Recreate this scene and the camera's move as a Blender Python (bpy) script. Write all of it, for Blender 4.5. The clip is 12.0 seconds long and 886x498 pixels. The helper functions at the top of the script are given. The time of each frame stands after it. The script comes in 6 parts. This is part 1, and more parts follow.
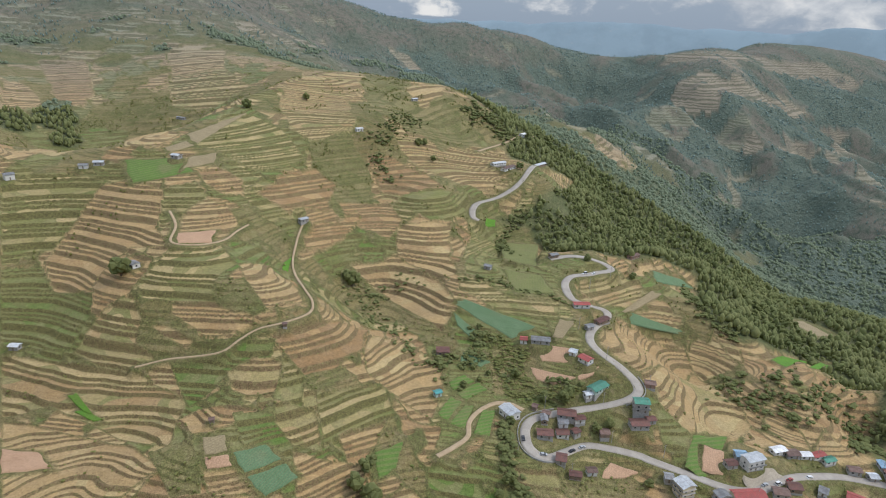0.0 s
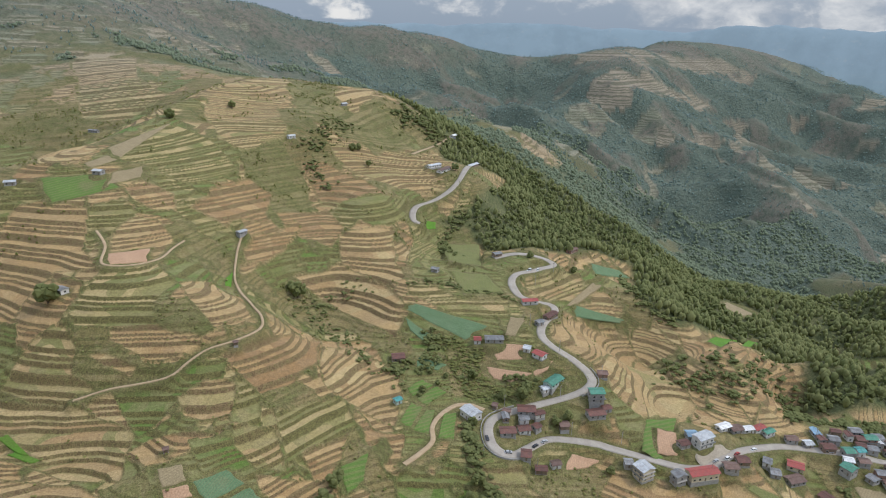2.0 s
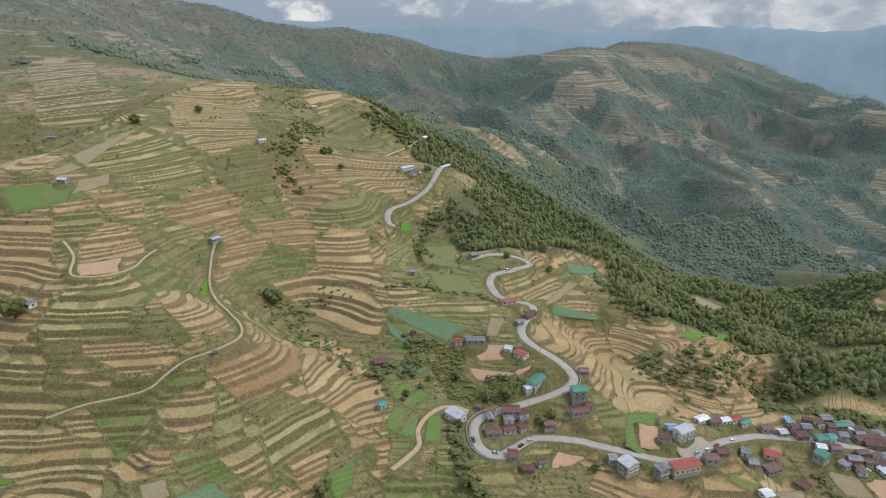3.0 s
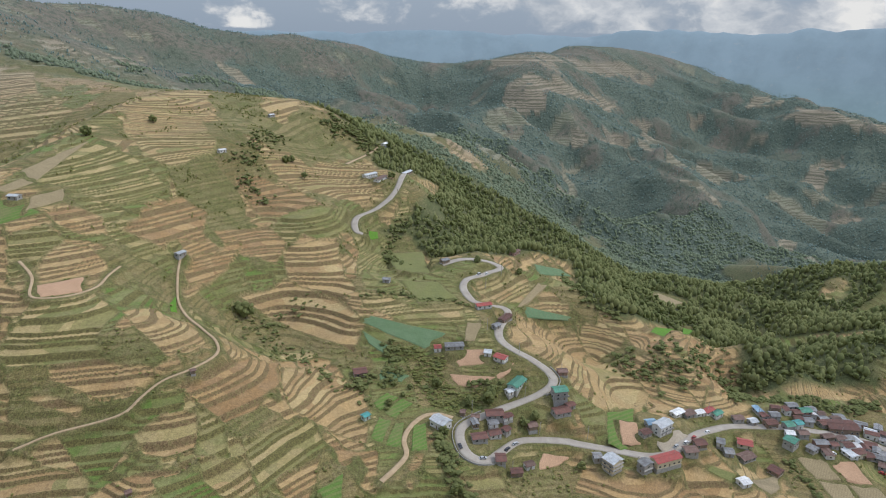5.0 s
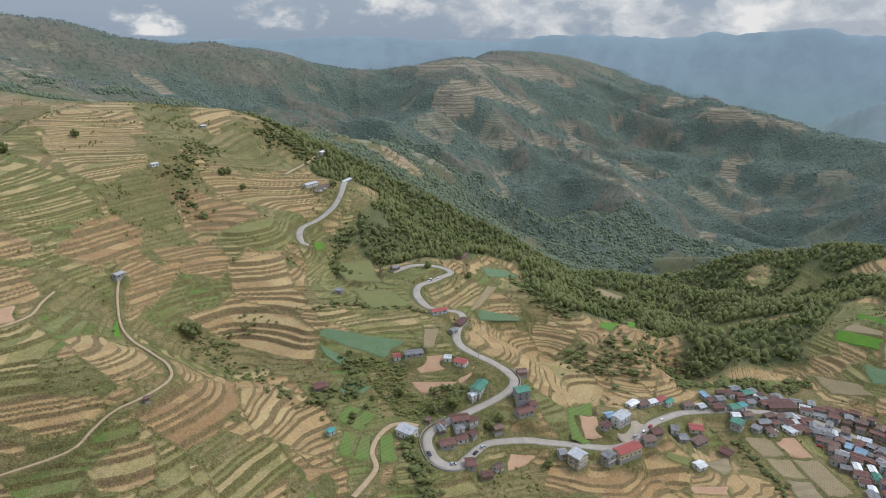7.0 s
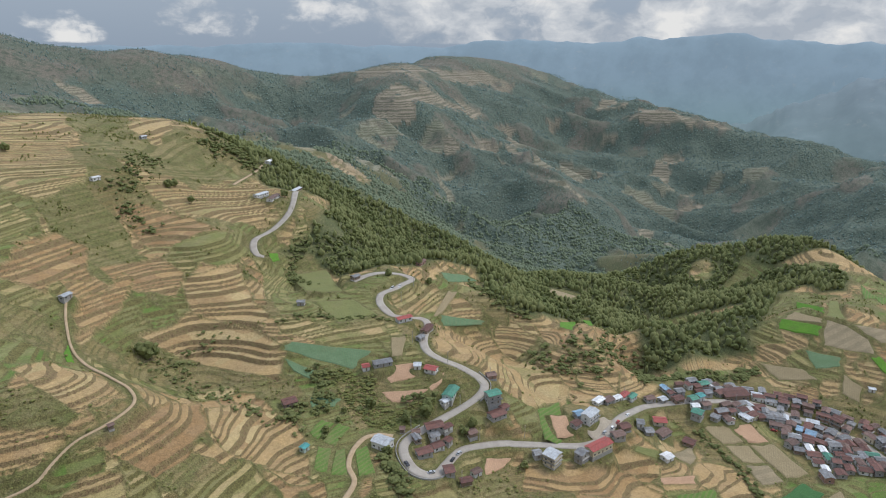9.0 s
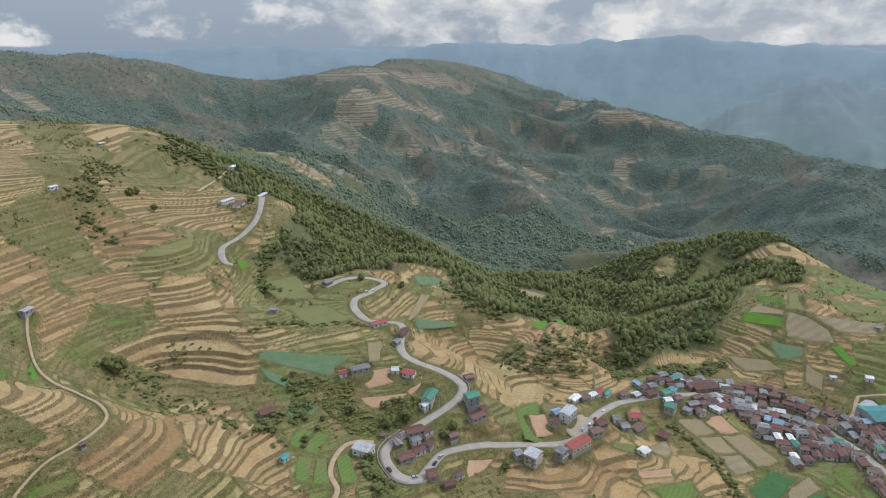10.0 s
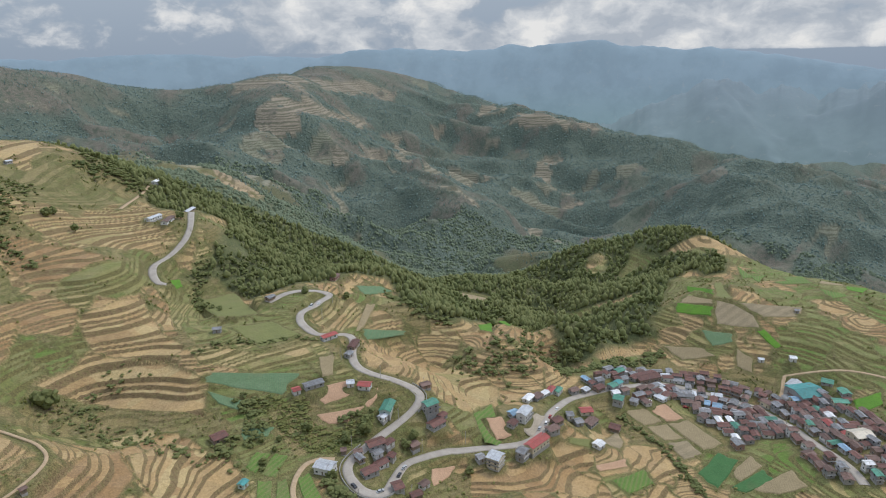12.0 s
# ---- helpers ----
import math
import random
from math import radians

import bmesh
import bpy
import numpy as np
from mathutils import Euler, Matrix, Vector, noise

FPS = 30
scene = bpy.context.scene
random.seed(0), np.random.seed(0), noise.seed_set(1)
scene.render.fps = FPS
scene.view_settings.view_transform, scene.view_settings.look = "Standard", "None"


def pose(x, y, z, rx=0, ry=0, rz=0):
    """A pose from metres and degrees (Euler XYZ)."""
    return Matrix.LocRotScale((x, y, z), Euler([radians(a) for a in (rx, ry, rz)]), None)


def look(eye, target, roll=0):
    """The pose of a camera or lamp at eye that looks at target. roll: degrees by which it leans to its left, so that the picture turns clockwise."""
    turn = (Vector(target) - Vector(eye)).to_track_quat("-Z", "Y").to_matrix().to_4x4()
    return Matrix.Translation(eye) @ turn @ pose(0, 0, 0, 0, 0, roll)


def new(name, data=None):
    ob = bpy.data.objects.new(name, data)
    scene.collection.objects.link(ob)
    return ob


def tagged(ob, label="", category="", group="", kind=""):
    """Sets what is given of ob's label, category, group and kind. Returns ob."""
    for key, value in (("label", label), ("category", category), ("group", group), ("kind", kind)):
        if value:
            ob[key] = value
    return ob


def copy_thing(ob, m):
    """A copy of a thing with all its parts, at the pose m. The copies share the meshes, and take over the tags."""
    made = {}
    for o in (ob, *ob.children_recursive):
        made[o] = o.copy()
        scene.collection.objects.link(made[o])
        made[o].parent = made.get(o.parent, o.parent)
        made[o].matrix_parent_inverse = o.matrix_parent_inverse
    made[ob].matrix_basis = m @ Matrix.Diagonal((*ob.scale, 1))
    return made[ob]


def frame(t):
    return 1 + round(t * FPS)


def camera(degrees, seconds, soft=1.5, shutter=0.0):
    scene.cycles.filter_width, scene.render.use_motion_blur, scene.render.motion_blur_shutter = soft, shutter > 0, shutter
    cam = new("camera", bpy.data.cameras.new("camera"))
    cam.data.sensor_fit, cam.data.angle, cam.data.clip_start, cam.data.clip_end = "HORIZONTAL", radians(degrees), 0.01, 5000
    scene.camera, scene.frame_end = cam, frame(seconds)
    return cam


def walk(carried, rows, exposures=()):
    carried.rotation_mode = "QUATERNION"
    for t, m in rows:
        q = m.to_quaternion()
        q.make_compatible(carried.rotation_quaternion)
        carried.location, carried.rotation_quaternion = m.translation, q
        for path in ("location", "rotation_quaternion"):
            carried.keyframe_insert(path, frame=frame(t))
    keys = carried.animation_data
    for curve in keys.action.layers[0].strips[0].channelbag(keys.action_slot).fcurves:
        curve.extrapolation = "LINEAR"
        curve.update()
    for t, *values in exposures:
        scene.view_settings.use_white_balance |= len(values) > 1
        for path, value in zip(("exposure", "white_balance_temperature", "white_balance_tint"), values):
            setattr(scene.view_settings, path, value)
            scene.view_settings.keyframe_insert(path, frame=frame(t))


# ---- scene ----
cam = camera(71.1, 12.0, 1.05)
PATH = [
    (0, (-1.012, 0.135, 301.306), (-1.021, 2.015, 300.625), 2.5),
    (0.5, (-5.012, 0.826, 301.264), (-4.96, 2.707, 300.587), 2.3),
    (1, (-8.902, 1.534, 301.221), (-8.795, 3.414, 300.547), 2.1),
    (1.5, (-12.777, 2.314, 301.195), (-12.613, 4.191, 300.525), 1.9),
    (2, (-16.747, 3.254, 301.16), (-16.516, 5.125, 300.494), 1.7),
    (2.5, (-20.775, 4.321, 301.123), (-20.485, 6.186, 300.461), 1.6),
    (3, (-24.778, 5.483, 301.096), (-24.441, 7.341, 300.437), 1.4),
    (4.8, (-38.821, 10.039, 301.139), (-38.347, 11.873, 300.498), 1.1),
    (5, (-40.349, 10.576, 301.142), (-39.858, 12.406, 300.501), 1.0),
    (5.5, (-44.096, 11.99, 301.152), (-43.557, 13.808, 300.516), 0.9),
    (6, (-47.788, 13.548, 301.169), (-47.19, 15.349, 300.538), 0.7),
    (6.5, (-51.502, 15.247, 301.188), (-50.845, 17.029, 300.561), 0.6),
    (7, (-55.21, 17.067, 301.204), (-54.505, 18.832, 300.582), 0.4),
    (7.2, (-56.668, 17.831, 301.218), (-55.947, 19.591, 300.597), 0.3),
    (8.8, (-68.191, 24.471, 301.695), (-67.332, 26.168, 301.075), 0.4),
    (9, (-69.581, 25.369, 301.717), (-68.7, 27.059, 301.111), 0.1),
    (9.5, (-72.928, 27.768, 301.79), (-71.996, 29.432, 301.188), -0.1),
    (10, (-76.248, 30.2, 301.864), (-75.261, 31.833, 301.265), -0.2),
    (10.5, (-79.511, 32.833, 301.952), (-78.47, 34.434, 301.358), -0.4),
    (11, (-82.626, 35.642, 302.044), (-81.533, 37.21, 301.453), -0.5),
    (11.5, (-85.573, 38.516, 302.116), (-84.431, 40.049, 301.529), -0.6),
    (12, (-88.454, 41.473, 302.171), (-87.266, 42.972, 301.588), -0.8),
]
walk(cam, [(t, look(eye, target, roll)) for t, eye, target, roll in PATH], [(0, -0.26), (5, -0.29), (9, -0.30), (12, -0.30)])

# ---- world, sun ----
SUN_AZ, SUN_EL = radians(97), radians(52)      # azimuth from +y towards +x
sun = new("sun", bpy.data.lights.new("sun", "SUN"))
sun.data.energy, sun.data.angle, sun.data.color = 1.80, radians(2.0), (1.0, 0.92, 0.79)
sun_way = Vector((math.sin(SUN_AZ) * math.cos(SUN_EL), math.cos(SUN_AZ) * math.cos(SUN_EL), math.sin(SUN_EL)))
sun.matrix_world = look((0, 0, 900), Vector((0, 0, 900)) - sun_way)


class Nodes:
    """Short hand for node trees."""
    def __init__(self, tree):
        self.tree = tree
        tree.nodes.clear()

    def add(self, kind, props=None, **sockets):
        n = self.tree.nodes.new("ShaderNode" + kind)
        for k, v in (props or {}).items():
            setattr(n, k, v)
        for k, v in sockets.items():
            key = int(k[1:]) if k[0] == "i" and k[1:].isdigit() else k.replace("_", " ")
            self.put(n.inputs[key], v)
        return n

    def put(self, socket, v):
        if isinstance(v, bpy.types.NodeSocket):
            self.tree.links.new(v, socket)
        elif isinstance(v, bpy.types.Node):
            self.tree.links.new(v.outputs[0], socket)
        elif isinstance(v, tuple) and len(v) == 3 and socket.type == "RGBA":
            socket.default_value = (*v, 1)
        else:
            socket.default_value = v

    def math(self, op, a, b=0.0, c=0.0):
        return self.add("Math", {"operation": op}, i0=a, i1=b, i2=c).outputs[0]

    def mix(self, f, a, b, blend="MIX"):
        n = self.add("Mix", {"data_type": "RGBA", "blend_type": blend})
        self.put(n.inputs[0], f), self.put(n.inputs[6], a), self.put(n.inputs[7], b)
        return n.outputs[2]

    def noise(self, vec, scale, detail=3.0, rough=0.55):
        return self.add("TexNoise", None, Vector=vec, Scale=scale, Detail=detail, Roughness=rough).outputs[0]

    def ramp(self, f, stops, mode="LINEAR"):
        n = self.add("ValToRGB", None, Fac=f)
        n.color_ramp.interpolation = mode
        while len(n.color_ramp.elements) < len(stops):
            n.color_ramp.elements.new(0.5)
        for e, (p, col) in zip(n.color_ramp.elements, stops):
            e.position, e.color = p, (*col, 1) if len(col) == 3 else col
        return n.outputs[0]

    def step(self, f, lo, hi):
        return self.add("MapRange", {"interpolation_type": "SMOOTHSTEP"}, Value=f, From_Min=lo, From_Max=hi).outputs[0]


world = bpy.data.worlds.new("sky")
scene.world = world
world.use_nodes = True
w = Nodes(world.node_tree)
sky = w.add("TexSky", {"sky_type": "NISHITA", "sun_disc": False, "sun_elevation": SUN_EL, "sun_rotation": SUN_AZ, "altitude": 2200.0, "air_density": 1.6, "dust_density": 2.6, "ozone_density": 1.4})
way = w.add("TexCoord").outputs["Generated"]
sep = w.add("SeparateXYZ", None, Vector=way)
up = sep.outputs[2]
# heaped cumulus standing on the horizon
flat = w.add("Mapping", None, Vector=way, Scale=(1.0, 1.0, 1.7))
warp = w.add("VectorMath", {"operation": "ADD"}, i0=flat.outputs[0], i1=w.add("VectorMath", {"operation": "SCALE"}, i0=w.add("TexNoise", None, Vector=flat.outputs[0], Scale=14.0, Detail=4.0).outputs[1], Scale=0.045).outputs[0]).outputs[0]
puff = w.noise(warp, 9.5, 8.0, 0.58)
cover = w.noise(flat.outputs[0], 2.6, 2.0, 0.5)
east = w.math("ADD", w.math("MULTIPLY", sep.outputs[0], 0.80), w.math("MULTIPLY", sep.outputs[1], -0.05))
height = w.math("MULTIPLY", w.step(up, -0.004, 0.014), w.math("SUBTRACT", 1.0, w.math("MULTIPLY", w.step(up, 0.06, 0.30), 0.45)))
amount = w.math("MULTIPLY", w.math("ADD", w.math("ADD", w.math("MULTIPLY", puff, 0.62), w.math("MULTIPLY", cover, 0.34)), w.math("MULTIPLY", east, 0.21)), height)
cloud = w.step(amount, 0.495, 0.575)
lit = w.math("ADD", puff, w.math("MULTIPLY", w.math("SUBTRACT", amount, 0.6), 0.8))
shade = w.ramp(lit, [(0.42, (0.50, 0.55, 0.62)), (0.56, (0.72, 0.75, 0.79)), (0.70, (1.0, 0.99, 0.97))])
haze = w.mix(w.step(up, -0.07, 0.16), (0.29, 0.365, 0.47), (0.44, 0.52, 0.62))
bg_sky = w.add("Background", None, Color=w.mix(0.55, sky.outputs[0], (2.6, 2.60, 2.55)), Strength=0.50)
bg_haze = w.add("Background", None, Color=haze, Strength=1.05)
bg_cloud = w.add("Background", None, Color=shade, Strength=1.05)
low = w.add("MixShader", None, Fac=w.step(up, 0.10, 0.5), i1=bg_haze.outputs[0], i2=bg_sky.outputs[0])
out = w.add("MixShader", None, Fac=w.math("MULTIPLY", cloud, 0.86), i1=low.outputs[0], i2=bg_cloud.outputs[0])
w.add("OutputWorld", None, Surface=out.outputs[0])

# ---- landform ----
# rounded rises and hollows: centre x, y, breadth, height
BASE = 6.5
HILLSIDE = [
    (0, 100, 40, -2.0), (-200, 100, 40, -39.7), (0, -200, 50, -294.2), (150, 120, 50, 28.6), (-50, 260, 50, 52.5),
    (30, 270, 60, 39.8), (-110, 290, 60, -34.2), (-180, 280, 70, 45.9), (70, 290, 70, 90.9), (130, 260, 70, 4.7),
    (-10, 330, 70, -39.0), (-80, 330, 70, 136.5), (177, 251, 24, -19.6), (180, 250, 70, 104.7), (210, 220, 70, -31.2),
    (-140, 340, 70, 42.0), (100, 330, 80, -7.5), (300, 80, 80, -39.8), (290, 150, 80, 117.9), (-400, -100, 80, -251.7),
    (-70, 400, 80, -41.5), (-200, 370, 90, 3.1), (240, 284, 24, -10.9), (300, 210, 90, -97.7),
]
SPURS = [
    (20, 410, 90, 119.2), (-140, 420, 90, 81.2), (-400, 250, 90, -21.3), (100, 430, 100, 127.3), (300, 300, 100, 217.3),
    (225, 395, 26, -7.4), (292, 366, 22, -32.4), (210, 430, 110, 115.6), (410, 200, 110, 60.7), (400, -200, 110, -185.3),
    (280, 390, 110, -45.2), (281, 397, 24, 24.2), (-70, 520, 110, 11.6), (-220, 490, 110, 81.0), (300, 400, 350, -420.2),
    (0, -500, 900, 294.0), (140, 510, 120, -98.8), (500, 60, 120, 4.4), (20, 560, 120, 96.4), (400, 340, 120, -59.4),
    (361, 397, 32, -11.5), (220, 520, 130, -32.7), (-420, 450, 130, 182.0), (-160, 580, 130, 189.5),
]
VALLEY = [
    (410, 372, 28, 25.9), (490, 260, 130, -18.4), (160, 590, 130, 306.0), (380, 480, 140, 222.4), (-300, 600, 400, -728.8),
    (90, 650, 140, -83.0), (590, 280, 150, 270.3), (520, 430, 150, -176.7), (290, 640, 160, 50.8), (190, 700, 160, -50.0),
    (400, 610, 160, 19.7), (-10, 760, 160, 159.7), (700, 130, 170, -42.0), (566, 562, 34, 68.9), (553, 580, 34, -87.1),
    (-210, 830, 180, 189.0), (740, 300, 180, -116.5), (290, 800, 190, 33.7), (80, 860, 190, 101.9), (560, 620, 190, -200.0),
    (650, 520, 190, 668.8), (420, 760, 190, 96.2), (-900, 400, 210, -218.5), (-700, 700, 210, 85.0),
]
RANGE = [
    (-360, 910, 210, 53.6), (900, 120, 210, 39.5), (0, -1000, 220, -332.3), (850, 560, 230, -356.2), (760, 800, 240, -14.6),
    (-250, 1150, 240, -145.3), (340, 1120, 240, 17.9), (150, 1180, 240, 97.5), (560, 1070, 240, 34.8), (-800, 1000, 240, -274.5),
    (1100, 500, 240, 20.4), (1000, 700, 240, 281.0), (-1200, -500, 240, -170.1), (-600, 1200, 900, 681.2), (-100, 1350, 240, -2.0),
    (1000, 900, 600, -421.7), (810, 1210, 240, -9.2), (1400, 300, 240, -76.7), (1050, 1020, 240, 91.8), (350, 1500, 240, -129.0),
    (580, 1430, 240, 59.9), (1300, 850, 240, -165.8), (1500, -500, 240, -134.5), (-920, 1430, 240, -209.1),
]
OUTSKIRTS = [
    (1490, 660, 240, 135.6), (-1400, 1000, 240, -305.7), (-70, 1730, 240, -90.1), (-720, 1650, 240, -80.4), (850, 1550, 240, 7.7),
    (640, 1720, 240, 197.3), (-260, 1940, 240, 156.3), (1370, 1340, 240, 61.8), (-2000, 0, 1500, 186.7), (2000, 400, 240, -107.3),
    (70, 2120, 240, 301.8), (300, 2100, 700, -907.8), (420, 2120, 240, 215.5), (1990, 780, 240, 44.0), (1850, 1180, 240, 35.7),
    (-190, 2270, 240, -8.1), (820, 2120, 240, 123.5), (1260, 1900, 240, 118.7), (-1200, 2000, 240, -167.5), (1200, 2000, 700, 398.6),
    (1770, 1560, 240, 106.4), (-2500, -500, 240, -46.0), (-500, 2500, 240, 119.8), (1610, 1940, 240, -30.7),
]
MARGIN = [
    (1390, 2240, 240, -64.8), (2240, 1430, 900, 91.1), (100, 2700, 900, 287.7), (700, 2600, 900, 62.0), (2600, 1000, 900, 326.6),
    (2800, 0, 900, -303.8), (-2500, 1500, 900, 57.9), (2500, 1500, 1200, -82.0), (2040, 2160, 900, -726.7), (1380, 2650, 900, 572.2),
    (0, -3000, 900, -120.5), (-300, 3300, 900, 76.5), (-1500, 3000, 900, 44.2), (2800, 1800, 900, -13.3), (3000, -1500, 900, -181.7),
    (900, 3300, 900, -75.8), (1800, 3000, 900, 110.1), (500, 4000, 1500, -94.1), (0, 4200, 900, -316.3), (-2500, 3500, 900, -52.4),
    (4200, 1000, 900, -215.1), (3200, 3000, 900, -15.1), (2500, 4000, 900, -259.8),
]

# gentler rises and hollows laid over them, near to far
FOLDS_A = [
    (-50, 240, 46, -0.9), (-100, 240, 46, 45.1), (50, 240, 46, 17.2), (-150, 240, 46, 11.2), (-200, 240, 46, 7.7),
    (-50, 290, 46, -23.7), (-100, 290, 46, -14.9), (50, 290, 46, 10.2), (-150, 290, 46, -21.4), (150, 240, 46, 20.8),
    (100, 290, 46, -33.7), (-200, 290, 46, -4.6), (-50, 340, 46, 23.1), (0, 340, 46, -2.3), (-100, 340, 46, 22.6),
    (200, 240, 46, -4.6), (150, 290, 46, -12.4), (50, 340, 46, -16.9), (-150, 340, 46, 12.8), (100, 340, 46, 21.7),
    (-200, 340, 46, 10.7), (200, 290, 46, 3.8), (250, 240, 46, -7.4), (-50, 390, 46, -33.5),
]
FOLDS_B = [
    (0, 390, 46, 28.5), (-100, 390, 46, -8.4), (150, 340, 46, 8.0), (50, 390, 46, -3.4), (180, 330, 23, -7.0),
    (-150, 390, 46, -20.9), (100, 390, 46, 14.8), (206, 330, 23, -6.1), (250, 290, 46, -7.5), (-200, 390, 46, 9.5),
    (200, 340, 46, 3.7), (180, 356, 23, -8.8), (300, 240, 46, -4.4), (150, 390, 46, 2.7), (206, 356, 23, -3.5),
    (-50, 440, 46, -27.8), (0, 440, 46, 22.7), (-100, 440, 46, 13.5), (180, 382, 23, 1.3), (50, 440, 46, -7.3),
    (-150, 440, 46, 7.2), (206, 382, 23, 7.7), (100, 440, 46, -6.1), (-200, 440, 46, 4.5),
]
FOLDS_C = [
    (180, 408, 23, -8.9), (258, 356, 23, 1.8), (232, 382, 23, 9.1), (206, 408, 23, -9.7), (150, 440, 46, -19.3),
    (284, 356, 23, -2.7), (300, 340, 46, -4.1), (310, 330, 23, -3.3), (-50, 490, 46, 15.0), (258, 382, 23, 8.7),
    (0, 490, 46, -5.5), (250, 390, 46, 2.6), (-100, 490, 46, 0.7), (232, 408, 23, 3.4), (350, 290, 46, -9.1),
    (50, 490, 46, -29.3), (-150, 490, 46, 2.8), (206, 434, 23, -2.8), (200, 440, 46, -3.8), (310, 356, 23, 7.4),
    (284, 382, 23, -9.5), (336, 330, 23, -9.2), (258, 408, 23, -16.3), (100, 490, 46, 35.9),
]
FOLDS_D = [
    (400, 240, 46, -13.8), (180, 460, 23, 5.1), (-200, 490, 46, -4.0), (232, 434, 23, 17.0), (300, 390, 46, 4.2),
    (310, 382, 23, -5.6), (206, 460, 23, 12.9), (336, 356, 23, 3.9), (284, 408, 23, 11.4), (258, 434, 23, -1.5),
    (-250, 490, 46, 11.7), (250, 440, 46, 5.3), (400, 290, 46, -2.0), (232, 460, 23, 1.9), (-50, 540, 46, -15.7),
    (0, 540, 46, 52.2), (-100, 540, 46, -11.6), (336, 382, 23, 29.6), (310, 408, 23, -11.8), (362, 356, 23, -3.2),
    (284, 434, 23, -1.8), (50, 540, 46, -44.0), (206, 486, 23, 1.3), (200, 490, 46, -1.3),
]
FOLDS_E = [
    (-150, 540, 46, -2.9), (388, 330, 23, -9.1), (258, 460, 23, -2.0), (450, 240, 46, -4.6), (350, 390, 46, 19.4),
    (180, 512, 23, 2.8), (336, 408, 23, 10.8), (300, 440, 46, -8.5), (310, 434, 23, -11.9), (400, 340, 46, -1.0),
    (388, 356, 23, -8.0), (284, 460, 23, 2.9), (414, 330, 23, -1.9), (206, 512, 23, -5.0), (250, 490, 46, 8.4),
    (450, 290, 46, 22.5), (388, 382, 23, -2.0), (232, 512, 23, -3.9), (180, 538, 23, 9.3), (414, 356, 23, -7.6),
    (-50, 590, 46, -37.4), (0, 590, 46, 20.9), (-100, 590, 46, 27.1), (200, 540, 46, 9.9),
]
FOLDS_F = [
    (206, 538, 23, 6.1), (400, 390, 46, 1.3), (258, 512, 23, 1.0), (50, 590, 46, -3.5), (-150, 590, 46, -7.5),
    (414, 382, 23, -2.3), (232, 538, 23, 3.2), (450, 340, 46, 19.7), (100, 590, 46, -8.1), (250, 540, 46, 14.3),
    (206, 564, 23, 6.0), (258, 538, 23, 2.0), (150, 590, 46, -8.1), (232, 564, 23, 5.1), (-50, 640, 46, 14.1),
    (200, 590, 46, -13.4), (0, 640, 46, -13.0), (-100, 640, 46, 17.5), (-150, 640, 46, -36.4), (500, 340, 46, 15.0),
    (100, 640, 46, 39.3), (-200, 640, 46, 25.3), (450, 440, 46, 4.6), (150, 640, 46, -17.6),
]
FOLDS_G = [
    (450, 450, 140, 13.3), (500, 390, 46, 2.5), (300, 600, 140, -31.3), (50, 690, 46, 3.7), (450, 490, 46, 1.3),
    (100, 690, 46, 6.5), (500, 440, 46, 6.3), (-200, 690, 46, 5.0), (150, 690, 46, -2.9), (600, 300, 140, -1.9),
    (600, 340, 46, -14.7), (500, 490, 46, -4.6), (-50, 740, 46, 2.3), (0, 740, 46, 1.4), (-100, 740, 46, -5.3),
    (400, 590, 46, 0.7), (50, 740, 46, -10.0), (550, 440, 46, 2.3), (-150, 740, 46, 11.6), (0, 750, 140, 11.7),
    (-200, 740, 46, 8.7), (-150, 750, 140, -14.0), (600, 390, 46, 0.9), (150, 750, 140, -9.4),
]
FOLDS_H = [
    (450, 600, 140, -10.2), (400, 640, 46, 3.6), (600, 440, 46, 0.7), (-50, 790, 46, -3.9), (0, 790, 46, 14.5),
    (-300, 750, 140, 15.6), (600, 450, 140, -27.0), (100, 790, 46, 15.9), (450, 640, 46, 8.0), (600, 490, 46, -34.2),
    (300, 750, 140, -1.4), (650, 440, 46, 12.2), (550, 590, 46, 12.3), (250, 790, 46, -11.2), (600, 540, 46, -29.2),
    (-450, 750, 140, -5.5), (650, 490, 46, 23.1), (750, 300, 140, -18.3), (300, 790, 46, -3.7), (700, 440, 46, 3.2),
    (600, 590, 46, 13.8), (350, 790, 46, 9.1), (600, 600, 140, -20.3), (-50, 890, 46, -5.7),
]
FOLDS_I = [
    (0, 890, 46, 4.6), (-100, 890, 46, -2.1), (50, 890, 46, -4.9), (-150, 890, 46, -2.9), (0, 900, 140, 2.6),
    (450, 750, 140, 16.7), (-150, 900, 140, -30.6), (150, 900, 140, -4.6), (750, 450, 140, 1.6), (-300, 900, 140, -10.6),
    (600, 690, 46, -5.4), (300, 900, 140, 25.5), (650, 690, 46, 6.7), (-450, 900, 140, 1.2), (600, 750, 140, 6.0),
    (750, 600, 140, 22.5), (450, 900, 140, -3.7), (0, 1050, 140, -6.9), (-150, 1050, 140, 27.3), (150, 1050, 140, -12.7),
    (-300, 1050, 140, 30.3), (750, 750, 140, 17.0), (300, 1050, 140, 3.5), (600, 900, 140, -2.8),
]
